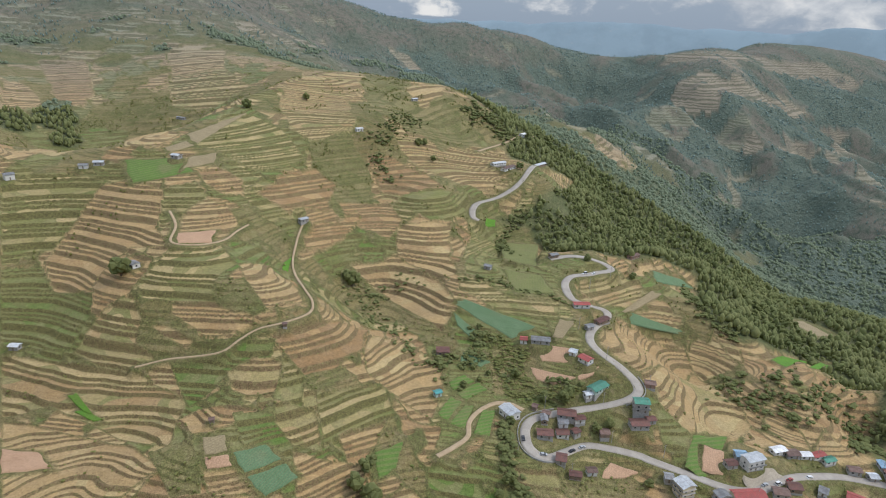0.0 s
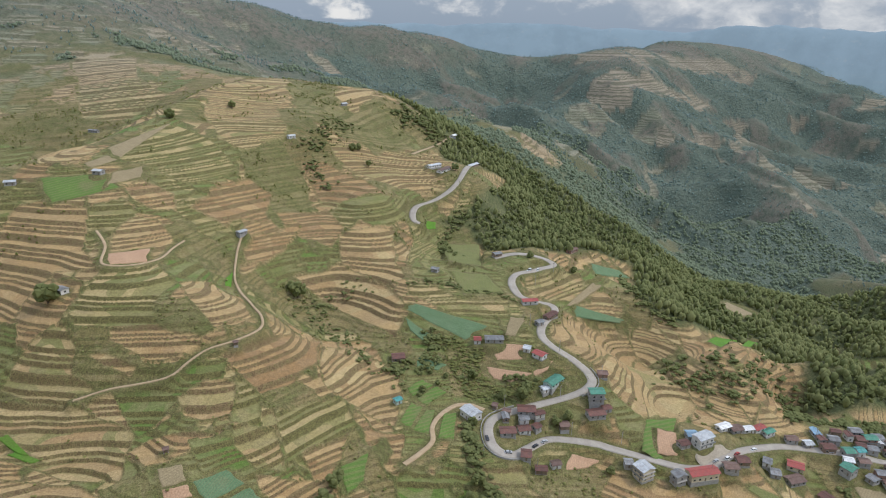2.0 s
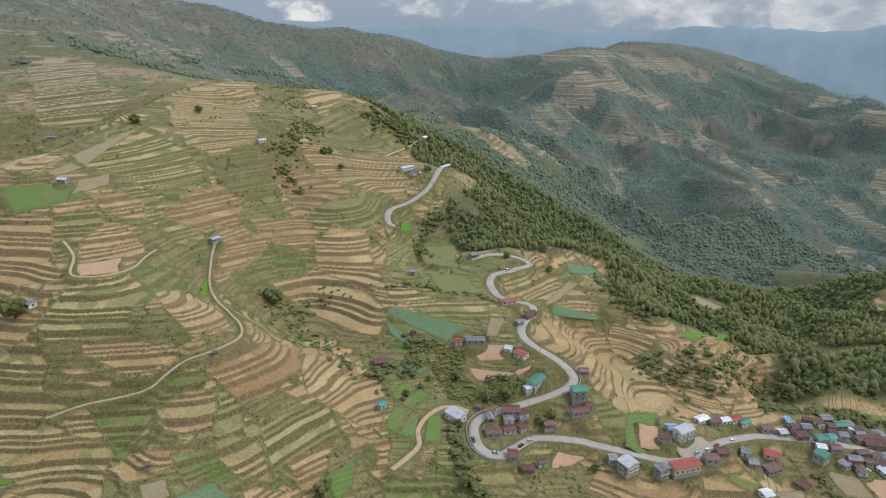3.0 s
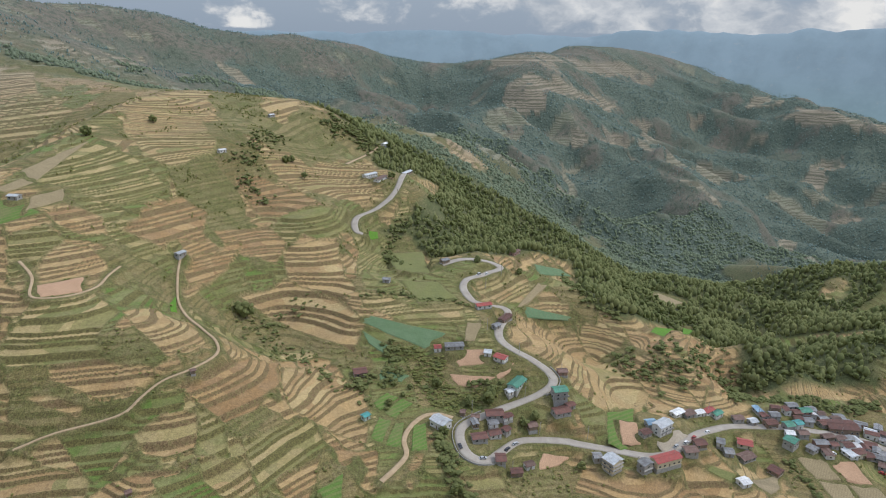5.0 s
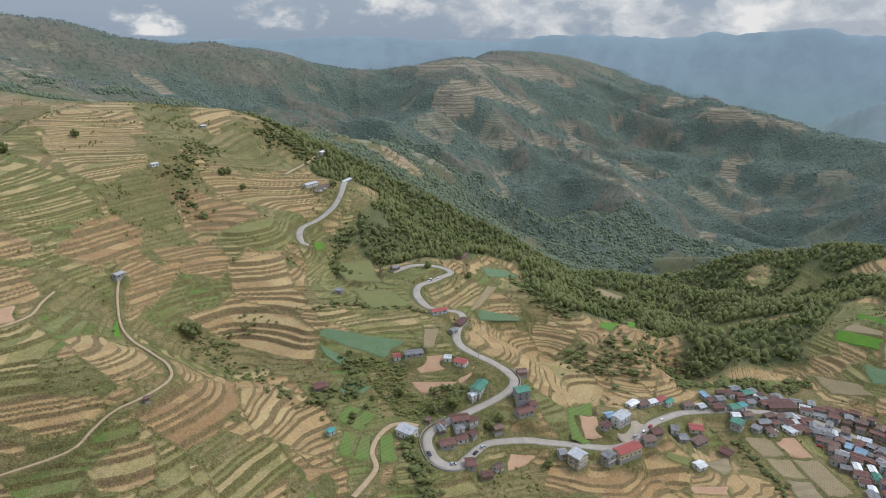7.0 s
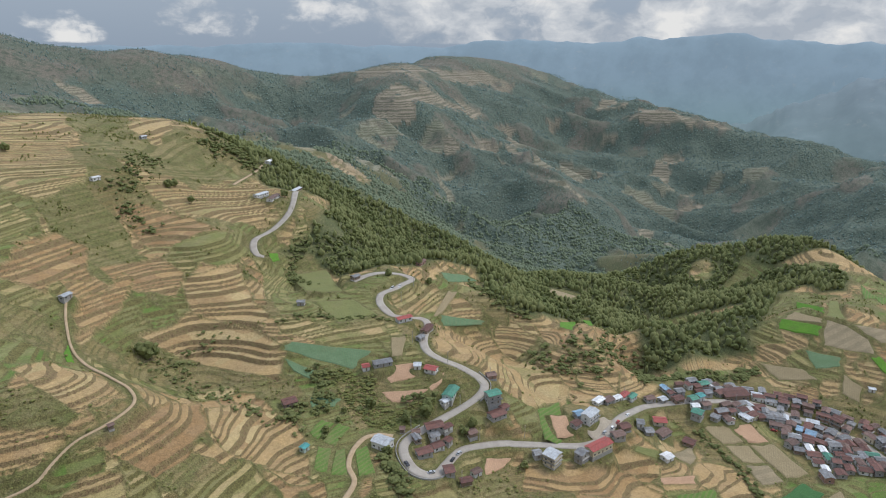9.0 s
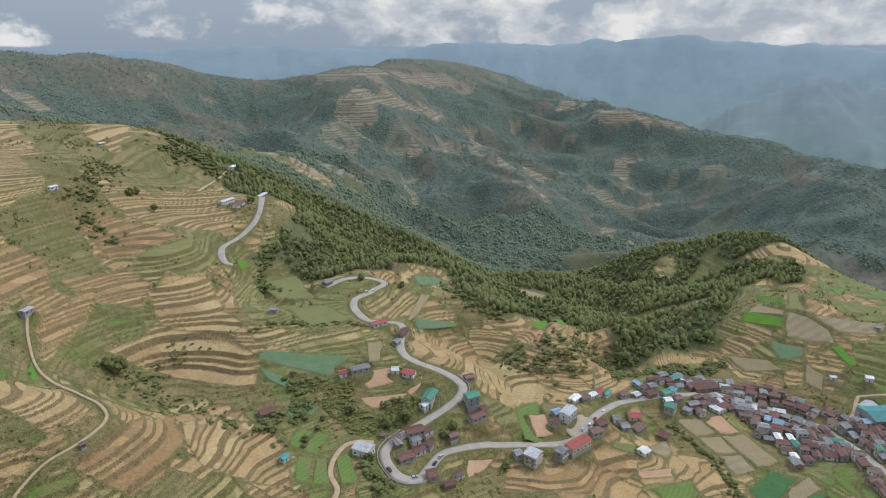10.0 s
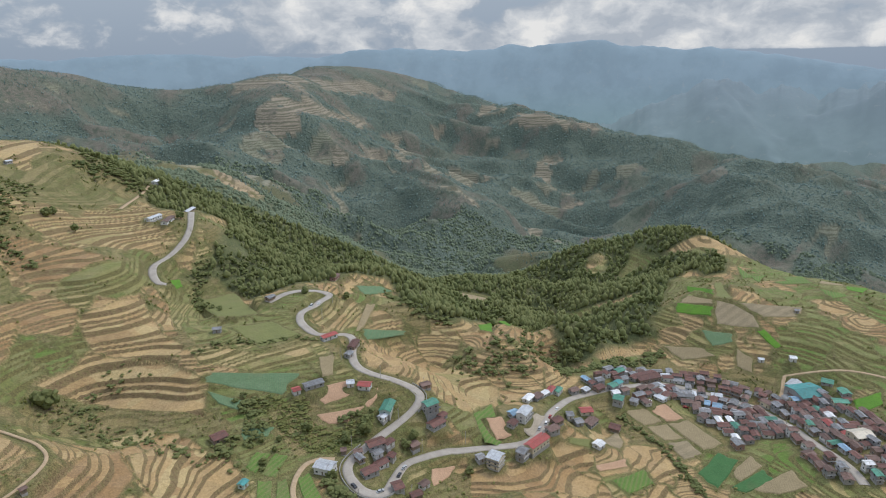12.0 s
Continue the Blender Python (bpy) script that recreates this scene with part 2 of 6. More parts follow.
FOLDS_J = [
    (-450, 1050, 140, 28.7), (450, 1050, 140, -55.3), (0, 1200, 140, -34.2), (750, 900, 140, 9.8), (150, 1200, 140, -3.9),
    (600, 1050, 140, -11.0), (300, 1200, 140, 19.1), (450, 1200, 140, 5.6), (900, 900, 140, -3.8), (750, 1050, 140, -3.9),
    (150, 1350, 140, -3.5), (600, 1200, 140, 19.0), (900, 1050, 140, 21.7), (450, 1350, 140, -26.1), (750, 1200, 140, -62.4),
    (600, 1350, 140, -52.0), (-300, 1500, 140, 11.5), (1050, 1050, 140, -37.1), (900, 1200, 140, 23.0), (-450, 1500, 140, -53.2),
    (750, 1350, 140, -51.8), (620, 1420, 250, 82.2), (450, 1500, 140, 33.9), (-900, 1350, 140, -27.6),
]
FOLDS_K = [
    (1050, 1200, 140, -11.1), (600, 1500, 140, -7.1), (1200, 1050, 140, -3.0), (900, 1350, 140, 107.1), (-150, 1650, 140, -15.8),
    (-750, 1500, 140, -29.2), (150, 1650, 140, 89.2), (1140, 1160, 250, -15.8), (-300, 1650, 140, -32.8), (-940, 1420, 250, 83.4),
    (-160, 1680, 250, -25.6), (300, 1650, 140, 82.6), (100, 1680, 250, 147.7), (880, 1420, 250, 4.5), (-450, 1650, 140, -50.0),
    (750, 1500, 140, -88.0), (1400, 900, 250, 95.3), (-420, 1680, 250, -18.1), (360, 1680, 250, -71.5), (-680, 1680, 250, 82.0),
    (620, 1680, 250, 182.3), (-1200, 1420, 250, -100.7), (1140, 1420, 250, 61.1), (1400, 1160, 250, -33.0),
]
FOLDS_L = [
    (-940, 1680, 250, 20.2), (880, 1680, 250, -119.3), (1660, 900, 250, 67.6), (-160, 1940, 250, -157.4), (100, 1940, 250, 164.8),
    (-420, 1940, 250, 63.4), (360, 1940, 250, -341.4), (1400, 1420, 250, -171.9), (-1200, 1680, 250, -36.0), (-680, 1940, 250, -108.1),
    (620, 1940, 250, 11.9), (1140, 1680, 250, 51.5), (1660, 1160, 250, 40.4), (-940, 1940, 250, 5.2), (880, 1940, 250, 82.6),
    (1920, 900, 250, 37.2), (-160, 2200, 250, -114.1), (100, 2200, 250, 23.8), (1400, 1680, 250, -7.5), (1660, 1420, 250, 3.6),
    (-420, 2200, 250, 185.3), (360, 2200, 250, 189.6), (-1200, 1940, 250, 8.9), (1140, 1940, 250, -170.3),
]
FOLDS_M = [
    (1920, 1160, 250, -37.6), (-680, 2200, 250, -77.1), (620, 2200, 250, -4.8), (-940, 2200, 250, -9.3), (880, 2200, 250, 20.5),
    (1660, 1680, 250, 76.7), (2180, 900, 250, -28.8), (1400, 1940, 250, -106.8), (1920, 1420, 250, -15.5), (-160, 2460, 250, 29.6),
    (100, 2460, 250, -130.3), (-1200, 2200, 250, 4.1), (-420, 2460, 250, -6.7), (360, 2460, 250, -28.8), (1140, 2200, 250, 21.8),
    (2180, 1160, 250, 1.3), (-680, 2460, 250, -95.3), (620, 2460, 250, -82.6), (1660, 1940, 250, 29.4), (1920, 1680, 250, -73.2),
    (-940, 2460, 250, -22.8), (880, 2460, 250, -43.7), (1400, 2200, 250, 80.4), (2180, 1420, 250, 147.6),
]
FOLDS_N = [
    (200, 2700, 650, 65.7), (-1200, 2460, 250, -1.0), (-160, 2720, 250, 77.3), (100, 2720, 250, 127.2), (-1900, 2000, 650, -42.0),
    (1140, 2460, 250, 144.9), (-500, 2700, 650, 43.1), (-420, 2720, 250, -47.1), (360, 2720, 250, 126.0), (2440, 1160, 250, -49.3),
    (1920, 1940, 250, 104.2), (1660, 2200, 250, 55.0), (-680, 2720, 250, -45.1), (2180, 1680, 250, -72.4), (620, 2720, 250, 42.3),
    (1400, 2460, 250, -76.7), (900, 2700, 650, -46.6), (-940, 2720, 250, -6.6), (2440, 1420, 250, 50.7), (880, 2720, 250, -44.1),
    (-1200, 2700, 650, -31.6), (1920, 2200, 250, -107.9), (2180, 1940, 250, 54.2), (1140, 2720, 250, 31.8),
]
FOLDS_O = [
    (-160, 2980, 250, -9.7), (100, 2980, 250, 29.4), (1660, 2460, 250, 72.1), (2440, 1680, 250, -36.5), (360, 2980, 250, 38.6),
    (-680, 2980, 250, 19.0), (620, 2980, 250, -17.8), (1400, 2720, 250, -88.3), (2300, 2000, 650, -30.7), (-940, 2980, 250, 10.7),
    (880, 2980, 250, -86.3), (2180, 2200, 250, 68.7), (1920, 2460, 250, -34.2), (2440, 1940, 250, -28.1), (1600, 2700, 650, 46.7),
    (-1200, 2980, 250, 1.9), (1140, 2980, 250, -62.1), (1660, 2720, 250, 108.0), (-2600, 2000, 650, -18.8), (-1900, 2700, 650, -21.9),
    (1400, 2980, 250, -16.5), (200, 3400, 650, -66.3), (-500, 3400, 650, -4.1), (900, 3400, 650, -162.4),
]
FOLDS_P = [
    (2300, 2700, 650, 38.8), (-1200, 3400, 650, -1.5), (3000, 2000, 650, -53.3), (-2600, 2700, 650, -4.3), (1600, 3400, 650, -1.8),
    (-3300, 2000, 650, -1.4), (3000, 2700, 650, -47.2), (200, 4100, 650, -46.3), (-500, 4100, 650, -5.2), (2300, 3400, 650, 69.4),
    (900, 4100, 650, -72.4), (3700, 2000, 650, -15.7), (-1200, 4100, 650, 4.8), (1600, 4100, 650, 36.7), (-1900, 4100, 650, 1.6),
    (3000, 3400, 650, -23.7), (3700, 2700, 650, -17.3), (2300, 4100, 650, 106.0), (4400, 2000, 650, -1.1),
]


def hills(x, y):
    """Smooth height of the land: a base level and rounded rises and hollows."""
    x, y = np.asarray(x, float), np.asarray(y, float)
    z = np.full(x.shape, BASE)
    for group in (HILLSIDE, SPURS, VALLEY, RANGE, OUTSKIRTS, MARGIN):
        for cx, cy, s, a in group:
            z = z + a * np.exp(-((x - cx) ** 2 + (y - cy) ** 2) / (2.0 * s * s))
    for group in (FOLDS_A, FOLDS_B, FOLDS_C, FOLDS_D, FOLDS_E, FOLDS_F, FOLDS_G, FOLDS_H, FOLDS_I, FOLDS_J, FOLDS_K, FOLDS_L, FOLDS_M, FOLDS_N, FOLDS_O, FOLDS_P):
        for cx, cy, s, a in group:
            k = np.nonzero((np.abs(x - cx) < 3.6 * s) & (np.abs(y - cy) < 3.6 * s))
            z[k] += a * np.exp(-((x[k] - cx) ** 2 + (y[k] - cy) ** 2) / (2.0 * s * s))
    return z


rng = np.random.default_rng(7)
LATTICE = rng.random((256, 256))


def vnoise(x, y):
    """Value noise, 0 to 1, one cell per unit."""
    xi, yi = np.floor(x).astype(int), np.floor(y).astype(int)
    fx, fy = x - xi, y - yi
    fx, fy = fx * fx * (3 - 2 * fx), fy * fy * (3 - 2 * fy)
    g = lambda i, j: LATTICE[(xi + i) & 255, (yi + j) & 255]
    return (g(0, 0) * (1 - fx) + g(1, 0) * fx) * (1 - fy) + (g(0, 1) * (1 - fx) + g(1, 1) * fx) * fy


def fbm(x, y, size, octaves=4, gain=0.5):
    total, amp, norm = 0.0, 1.0, 0.0
    for o in range(octaves):
        k = 2.0 ** o / size
        total = total + amp * vnoise(x * k * 0.96 + y * k * 0.28 + 17.3 * o, y * k * 0.96 - x * k * 0.28 + 5.7 * o)
        norm += amp
        amp *= gain
    return total / norm


def smooth(v, lo, hi):
    t = np.clip((v - lo) / (hi - lo), 0, 1)
    return t * t * (3 - 2 * t)


def inside(x, y, poly, soft=8.0):
    """1 inside a polygon, 0 outside, with a soft edge."""
    x, y = np.asarray(x, float), np.asarray(y, float)
    hit, dist = np.zeros(x.shape, bool), np.full(x.shape, 1e9)
    for (ax, ay), (bx, by) in zip(poly, poly[1:] + poly[:1]):
        cross = ((ay > y) != (by > y)) & (x < (bx - ax) * (y - ay) / ((by - ay) or 1e-9) + ax)
        hit ^= cross
        k = np.clip(((x - ax) * (bx - ax) + (y - ay) * (by - ay)) / ((bx - ax) ** 2 + (by - ay) ** 2 + 1e-9), 0, 1)
        dist = np.minimum(dist, np.hypot(x - ax - k * (bx - ax), y - ay - k * (by - ay)))
    return smooth(np.where(hit, dist, -dist), -soft, soft)


# the cultivated hillside with the road, and the cultivated knoll with the town
FARMED = [(-1100, -300), (-1100, 1000), (-600, 1150), (-330, 1000), (-205, 985), (-90, 1000), (-6, 945), (38, 872), (66, 800), (68, 695), (117, 753), (158, 772), (120, 654), (80, 599), (45, 576), (80, 584), (107, 507), (152, 517), (196, 535), (229, 530),
          (210, 472), (210, 452), (232, 429), (306, 469), (278, 402), (358, 447), (298, 362), (313, 346), (388, 350), (405, 337), (417, 354), (424, 349), (443, 359), (522, 402), (569, 404), (556, 375), (578, 363), (620, 383), (609, 412), (624, 468), (639, 528), (560, 500), (600, 500), (660, 440), (725, 366), (800, 0), (700, -300)]
NOSE = [(180, 1226), (205, 1121), (269, 1183), (303, 1164), (334, 1045), (281, 972), (231, 966), (203, 1036), (170, 1100)]
CLEARING = [(334, 546), (340, 524), (426, 581), (435, 574), (396, 560), (388, 582), (362, 590), (342, 574)]
OUTFIELD = [(-1600, 700), (-1600, 2300), (-520, 2300), (-330, 1750), (-200, 1350), (-189, 878), (-330, 1000), (-600, 900)]
LEDGES = [[(448, 508), (437, 462), (465, 445), (482, 408), (498, 421), (473, 455), (450, 478), (453, 515)], [(552, 532), (576, 527), (602, 543), (608, 561), (590, 568), (567, 552)], [(560, 690), (588, 658), (577, 650), (580, 710)]]

ROAD_UPPER = [(93, 681), (80, 642), (69, 622), (53, 605), (31, 583), (23, 564), (23, 550), (30, 546)]
ROAD_LINE = [(86, 484), (102, 488), (118, 487), (131, 485), (136, 477), (124, 469), (113, 459), (98, 451), (91, 437), (94, 421), (107, 421), (118, 423), (120, 414), (104, 388), (98, 372), (102, 361), (114, 351), (122, 341), (121, 332), (107, 325), (75, 318), (57, 312), (50, 303), (49, 289), (54, 282), (62, 282), (71, 289), (84, 297), (98, 297), (114, 295), (121, 292), (141, 285), (160, 278), (175, 278), (191, 286), (213, 297), (241, 306), (271, 301), (300, 294), (334, 289), (359, 261), (367, 242), (367, 218), (333, 175), (320, 153), (310, 139), (301, 130)]
TRACK_LINE = [(50, 318), (42, 323), (33, 322), (23, 313), (17, 302), (16, 290), (9, 282), (-1, 274)]
PATH_LINE = [(-113, 461), (-113, 437), (-108, 404), (-91, 365), (-82, 348), (-81, 334), (-93, 320), (-106, 314), (-115, 307), (-122, 301), (-138, 301), (-155, 301), (-170, 297)]
FIELD_PATH = [(-197, 417), (-185, 398), (-179, 376), (-162, 376), (-150, 389), (-147, 407), (-143, 421)]
CREST_LINE = [(30, 688), (54, 733), (78, 780), (96, 818), (109, 820)]
LANE_LINE = [(381, 216), (402, 221), (418, 227), (425, 225), (441, 195), (446, 161)]


def line(points, gap=2.0):
    """A smooth way through the points, one sample every gap metres."""
    p = [np.array(q, float) for q in points]
    p = [2 * p[0] - p[1]] + p + [2 * p[-1] - p[-2]]
    dense = []
    for a, b, c, d in zip(p, p[1:], p[2:], p[3:]):
        for t in np.linspace(0, 1, 24, endpoint=False):
            dense.append(0.5 * (2 * b + (c - a) * t + (2 * a - 5 * b + 4 * c - d) * t * t + (3 * b - a - 3 * c + d) * t ** 3))
    dense = np.array(dense + [p[-2]])
    s = np.r_[0, np.cumsum(np.hypot(*np.diff(dense, axis=0).T))]
    u = np.arange(0, s[-1], gap)
    return np.c_[np.interp(u, s, dense[:, 0]), np.interp(u, s, dense[:, 1])]


def relief(x, y):
    """Land with its finer rises and gullies, before terracing."""
    r = np.hypot(x + 45, y - 15)
    far = smooth(r, 700, 1500)
    wood = 1 - smooth(inside(x, y, FARMED, 30), 0.1, 0.9)
    z = hills(x, y)
    for gx, gy in ((437, 514), (413, 458), (372, 412), (338, 376)):
        z = z - 17.0 * np.exp(-((x - gx) ** 2 + (y - gy) ** 2) / 900.0)
    z = z + 7.0 * np.exp(-((x - 362) ** 2 + (y - 560) ** 2) / 500.0) + 11.0 * np.exp(-((x - 70) / 24) ** 2 - ((y - 497) / 9) ** 2)
    z = z + (fbm(x, y, 85, 3) - 0.5) * 9 * (1 - far)
    z = z + ((fbm(x - 120, y + 40, 50, 2) - 0.5) * 6.0 + (fbm(x + 300, y, 26, 2) - 0.5) * 2.6 + (fbm(x + 30, y + 60, 12, 2) - 0.5) * 1.0) * (1 - far) * (1 - 0.6 * smooth(y, 520, 620))
    across, along = 0.70 * x + 0.71 * y, 0.71 * x - 0.70 * y
    ridged = 1 - np.abs(2 * fbm(across * 1.05 + 900 + 60 * np.sin(along / 170), along * 0.40, 330, 4, 0.5) - 1)
    z = z + 0.45 * far * (ridged - 0.86) * 210 * (1 - 0.8 * smooth(z, 190, 260)) + far * (1 - 0.75 * smooth(z, 130, 220)) * ((fbm(x + 310, y + 80, 120, 3) - 0.5) * 16 - np.abs(2 * fbm(across * 0.9 + 77, along * 0.55 - 31, 150, 3) - 1) * 56) + wood * (1 - far) * (fbm(x, y + 700, 60, 3) - 0.5) * 12
    z = z + far * (1 - 0.85 * smooth(z, 120, 210)) * (0.22 - np.abs(2 * fbm(across * 0.9 + 77, along * 0.55 - 31, 150, 3) - 1)) * 48
    return z


def graded(points, rise=0.0):
    xy = line(points)
    z = relief(xy[:, 0], xy[:, 1])
    k = np.exp(-np.linspace(-2.5, 2.5, 41) ** 2)
    z = np.convolve(np.pad(z, 20, "edge"), k / k.sum(), "valid") + rise
    return np.c_[xy, z]


ROADS = [("road", graded(ROAD_LINE), 3.0), ("dirt_road", graded(TRACK_LINE), 1.5), ("dirt_path", graded(PATH_LINE), 0.75), ("dirt_road", graded(LANE_LINE), 1.4), ("dirt_road", graded(CREST_LINE), 1.7), ("road", graded(ROAD_UPPER), 3.0), ("dirt_path", graded(FIELD_PATH), 0.8)]

# level plots: four corners, height found from the land
PLOTS_KNOLL = [
    ("lime", [(443, 344), (449, 309), (438, 305), (432, 338)]),
    ("lime", [(507, 371), (473, 324), (461, 317), (488, 358)]),
    ("fallow", [(457, 313), (473, 286), (453, 266), (432, 297)]),
    ("straw", [(460, 343), (456, 314), (450, 311), (444, 342)]),
    ("olive", [(534, 354), (540, 350), (466, 300), (459, 314)]),
    ("fallow", [(465, 295), (507, 254), (495, 247), (465, 270)]),
    ("teal", [(423, 306), (433, 281), (425, 276), (411, 287)]),
    ("lime", [(448, 267), (454, 263), (447, 243), (441, 246)]),
    ("straw", [(422, 271), (423, 256), (411, 250), (408, 262)]),
    ("lime", [(588, 247), (605, 232), (576, 228), (572, 241)]),
    ("straw", [(598, 274), (598, 253), (588, 248), (576, 267)]),
]
PLOTS_KNOLL_OUTER = [
    ("straw", [(396, 326), (407, 294), (403, 279), (387, 301)]),
    ("straw", [(343, 557), (357, 536), (384, 553), (366, 580)]),
    ("meadow", [(610, 318), (622, 300), (580, 275), (568, 290)]),
    ("meadow", [(562, 264), (560, 227), (597, 220), (540, 241)]),
    ("lime", [(410, 174), (427, 162), (410, 155), (394, 165)]),
    ("meadow", [(615, 371), (558, 318), (601, 329), (559, 336)]),
    ("meadow", [(571, 310), (592, 284), (574, 271), (562, 295)]),
]
PLOTS_TOWN = [
    ("straw", [(270, 279), (287, 272), (285, 255), (270, 260)]),
    ("clay", [(288, 272), (305, 266), (300, 246), (287, 253)]),
    ("straw", [(270, 259), (285, 252), (279, 234), (266, 241)]),
    ("straw", [(286, 252), (300, 244), (292, 212), (277, 217)]),
    ("fallow", [(265, 239), (279, 232), (274, 217), (258, 221)]),
    ("leek", [(253, 209), (281, 210), (282, 196), (248, 192)]),
]
PLOTS_GARDENS = [
    ("straw", [(269, 195), (291, 193), (285, 182), (263, 186)]),
    ("leek", [(255, 188), (283, 181), (279, 172), (257, 179)]),
    ("clay", [(195, 247), (220, 241), (214, 235), (193, 242)]),
    ("fallow", [(219, 260), (248, 268), (239, 256), (227, 250)]),
    ("meadow", [(192, 232), (224, 229), (218, 218), (193, 219)]),
    ("straw", [(261, 180), (293, 168), (284, 154), (268, 164)]),
    ("olive", [(198, 270), (212, 264), (205, 259), (193, 267)]),
]
PLOTS_SLOPE_A = [
    ("teal", [(12, 405), (64, 384), (46, 375), (6, 401)]),
    ("teal", [(6, 394), (25, 376), (17, 374), (9, 383)]),
    ("teal", [(13, 361), (32, 356), (25, 351), (11, 353)]),
    ("clay", [(59, 372), (86, 362), (88, 351), (64, 355)]),
    ("clay", [(56, 353), (86, 341), (70, 338), (60, 343)]),
    ("clay", [(85, 342), (101, 350), (95, 343), (86, 339)]),
    ("straw", [(80, 391), (91, 388), (79, 370), (73, 373)]),
    ("meadow", [(152, 316), (179, 326), (153, 283), (138, 288)]),
    ("teal", [(146, 445), (192, 446), (184, 442), (143, 435)]),
    ("teal", [(182, 514), (212, 517), (221, 510), (181, 498)]),
    ("clay", [(155, 306), (166, 302), (160, 286), (148, 288)]),
    ("straw", [(173, 481), (183, 481), (149, 447), (136, 439)]),
]
PLOTS_SLOPE_B = [
    ("lime", [(36, 566), (46, 575), (45, 565), (34, 552)]),
    ("lime", [(271, 444), (311, 468), (250, 400), (245, 412)]),
    ("lime", [(325, 475), (335, 473), (275, 403), (266, 399)]),
    ("clay", [(96, 289), (113, 286), (104, 281), (88, 277)]),
    ("meadow", [(-254, 470), (-212, 476), (-195, 461), (-236, 443)]),
    ("straw", [(-223, 517), (-209, 554), (-194, 593), (-209, 500)]),
    ("straw", [(-230, 489), (-218, 505), (-209, 500), (-223, 484)]),
    ("straw", [(-205, 462), (-206, 480), (-190, 498), (-187, 483)]),
    ("lime", [(-204, 287), (-199, 288), (-181, 272), (-188, 275)]),
    ("lime", [(-194, 276), (-190, 278), (-175, 269), (-179, 268)]),
    ("clay", [(-218, 252), (-197, 250), (-184, 239), (-206, 234)]),
    ("straw", [(-116, 251), (-105, 253), (-101, 244), (-111, 241)]),
]
PLOTS_SLOPE_C = [
    ("clay", [(-111, 240), (-100, 243), (-97, 238), (-108, 235)]),
    ("teal", [(-99, 244), (-85, 253), (-76, 248), (-91, 236)]),
    ("teal", [(-90, 235), (-74, 247), (-67, 243), (-80, 230)]),
    ("clay", [(-181, 388), (-158, 400), (-156, 382), (-175, 375)]),
    ("meadow", [(-34, 269), (-19, 281), (-22, 265), (-30, 256)]),
    ("meadow", [(14, 342), (21, 338), (7, 327), (4, 333)]),
    ("meadow", [(23, 338), (29, 333), (15, 320), (9, 325)]),
    ("meadow", [(6, 322), (13, 319), (4, 300), (-2, 304)]),
    ("meadow", [(15, 317), (20, 317), (14, 296), (5, 298)]),
    ("meadow", [(25, 315), (33, 316), (28, 290), (19, 292)]),
    ("olive", [(45, 458), (74, 449), (81, 418), (50, 415)]),
    ("olive", [(52, 555), (87, 564), (74, 473), (47, 490)]),
]
PLOTS_SLOPE_D = [
    ("gravel", [(170, 291), (192, 295), (197, 291), (171, 277)]),
    ("lime", [(-113, 399), (-112, 417), (-108, 390), (-111, 387)]),
]
PLOTS_SLOPE = PLOTS_SLOPE_A + PLOTS_SLOPE_B + PLOTS_SLOPE_C + PLOTS_SLOPE_D
PLOTS = PLOTS_GARDENS + PLOTS_KNOLL + PLOTS_KNOLL_OUTER + PLOTS_TOWN + PLOTS_SLOPE

# quarters of the farmed slope, each worked as a whole
QUARTERS_A = [
    ("brush", [(-129, 894), (-60, 810), (20, 781), (33, 703), (-33, 655), (-85, 647)]),
    ("mixed", [(-334, 445), (-298, 462), (-253, 450), (-259, 444), (-273, 403), (-299, 381)]),
    ("green", [(-299, 381), (-274, 386), (-255, 365), (-220, 351), (-213, 333), (-219, 317), (-272, 332)]),
    ("mixed", [(-203, 336), (-188, 339), (-177, 324), (-177, 314), (-152, 300), (-169, 295), (-195, 303), (-216, 315)]),
    ("mixed", [(-268, 327), (-220, 311), (-166, 295), (-135, 280), (-131, 248), (-172, 262), (-210, 281), (-238, 280)]),
    ("brush", [(-131, 563), (-95, 594), (-76, 574), (-67, 523), (-90, 489), (-114, 514)]),
]
QUARTERS_B = [
    ("tan", [(-276, 391), (-271, 408), (-260, 447), (-246, 450), (-210, 440), (-199, 423), (-200, 400), (-180, 374), (-209, 381), (-221, 372), (-223, 354), (-255, 365)]),
    ("vert", [(-210, 439), (-192, 452), (-176, 437), (-186, 410), (-200, 400)]),
    ("tan", [(-186, 394), (-184, 414), (-177, 433), (-162, 432), (-148, 418), (-150, 382), (-176, 374)]),
    ("brown", [(-196, 465), (-187, 481), (-162, 471), (-155, 450), (-168, 444), (-185, 451)]),
    ("vert", [(-214, 574), (-195, 597), (-157, 573), (-125, 535), (-139, 503), (-158, 490), (-189, 501), (-211, 499)]),
    ("mixed", [(-187, 669), (-200, 929), (-129, 894), (-108, 756), (-110, 656), (-170, 626)]),
]
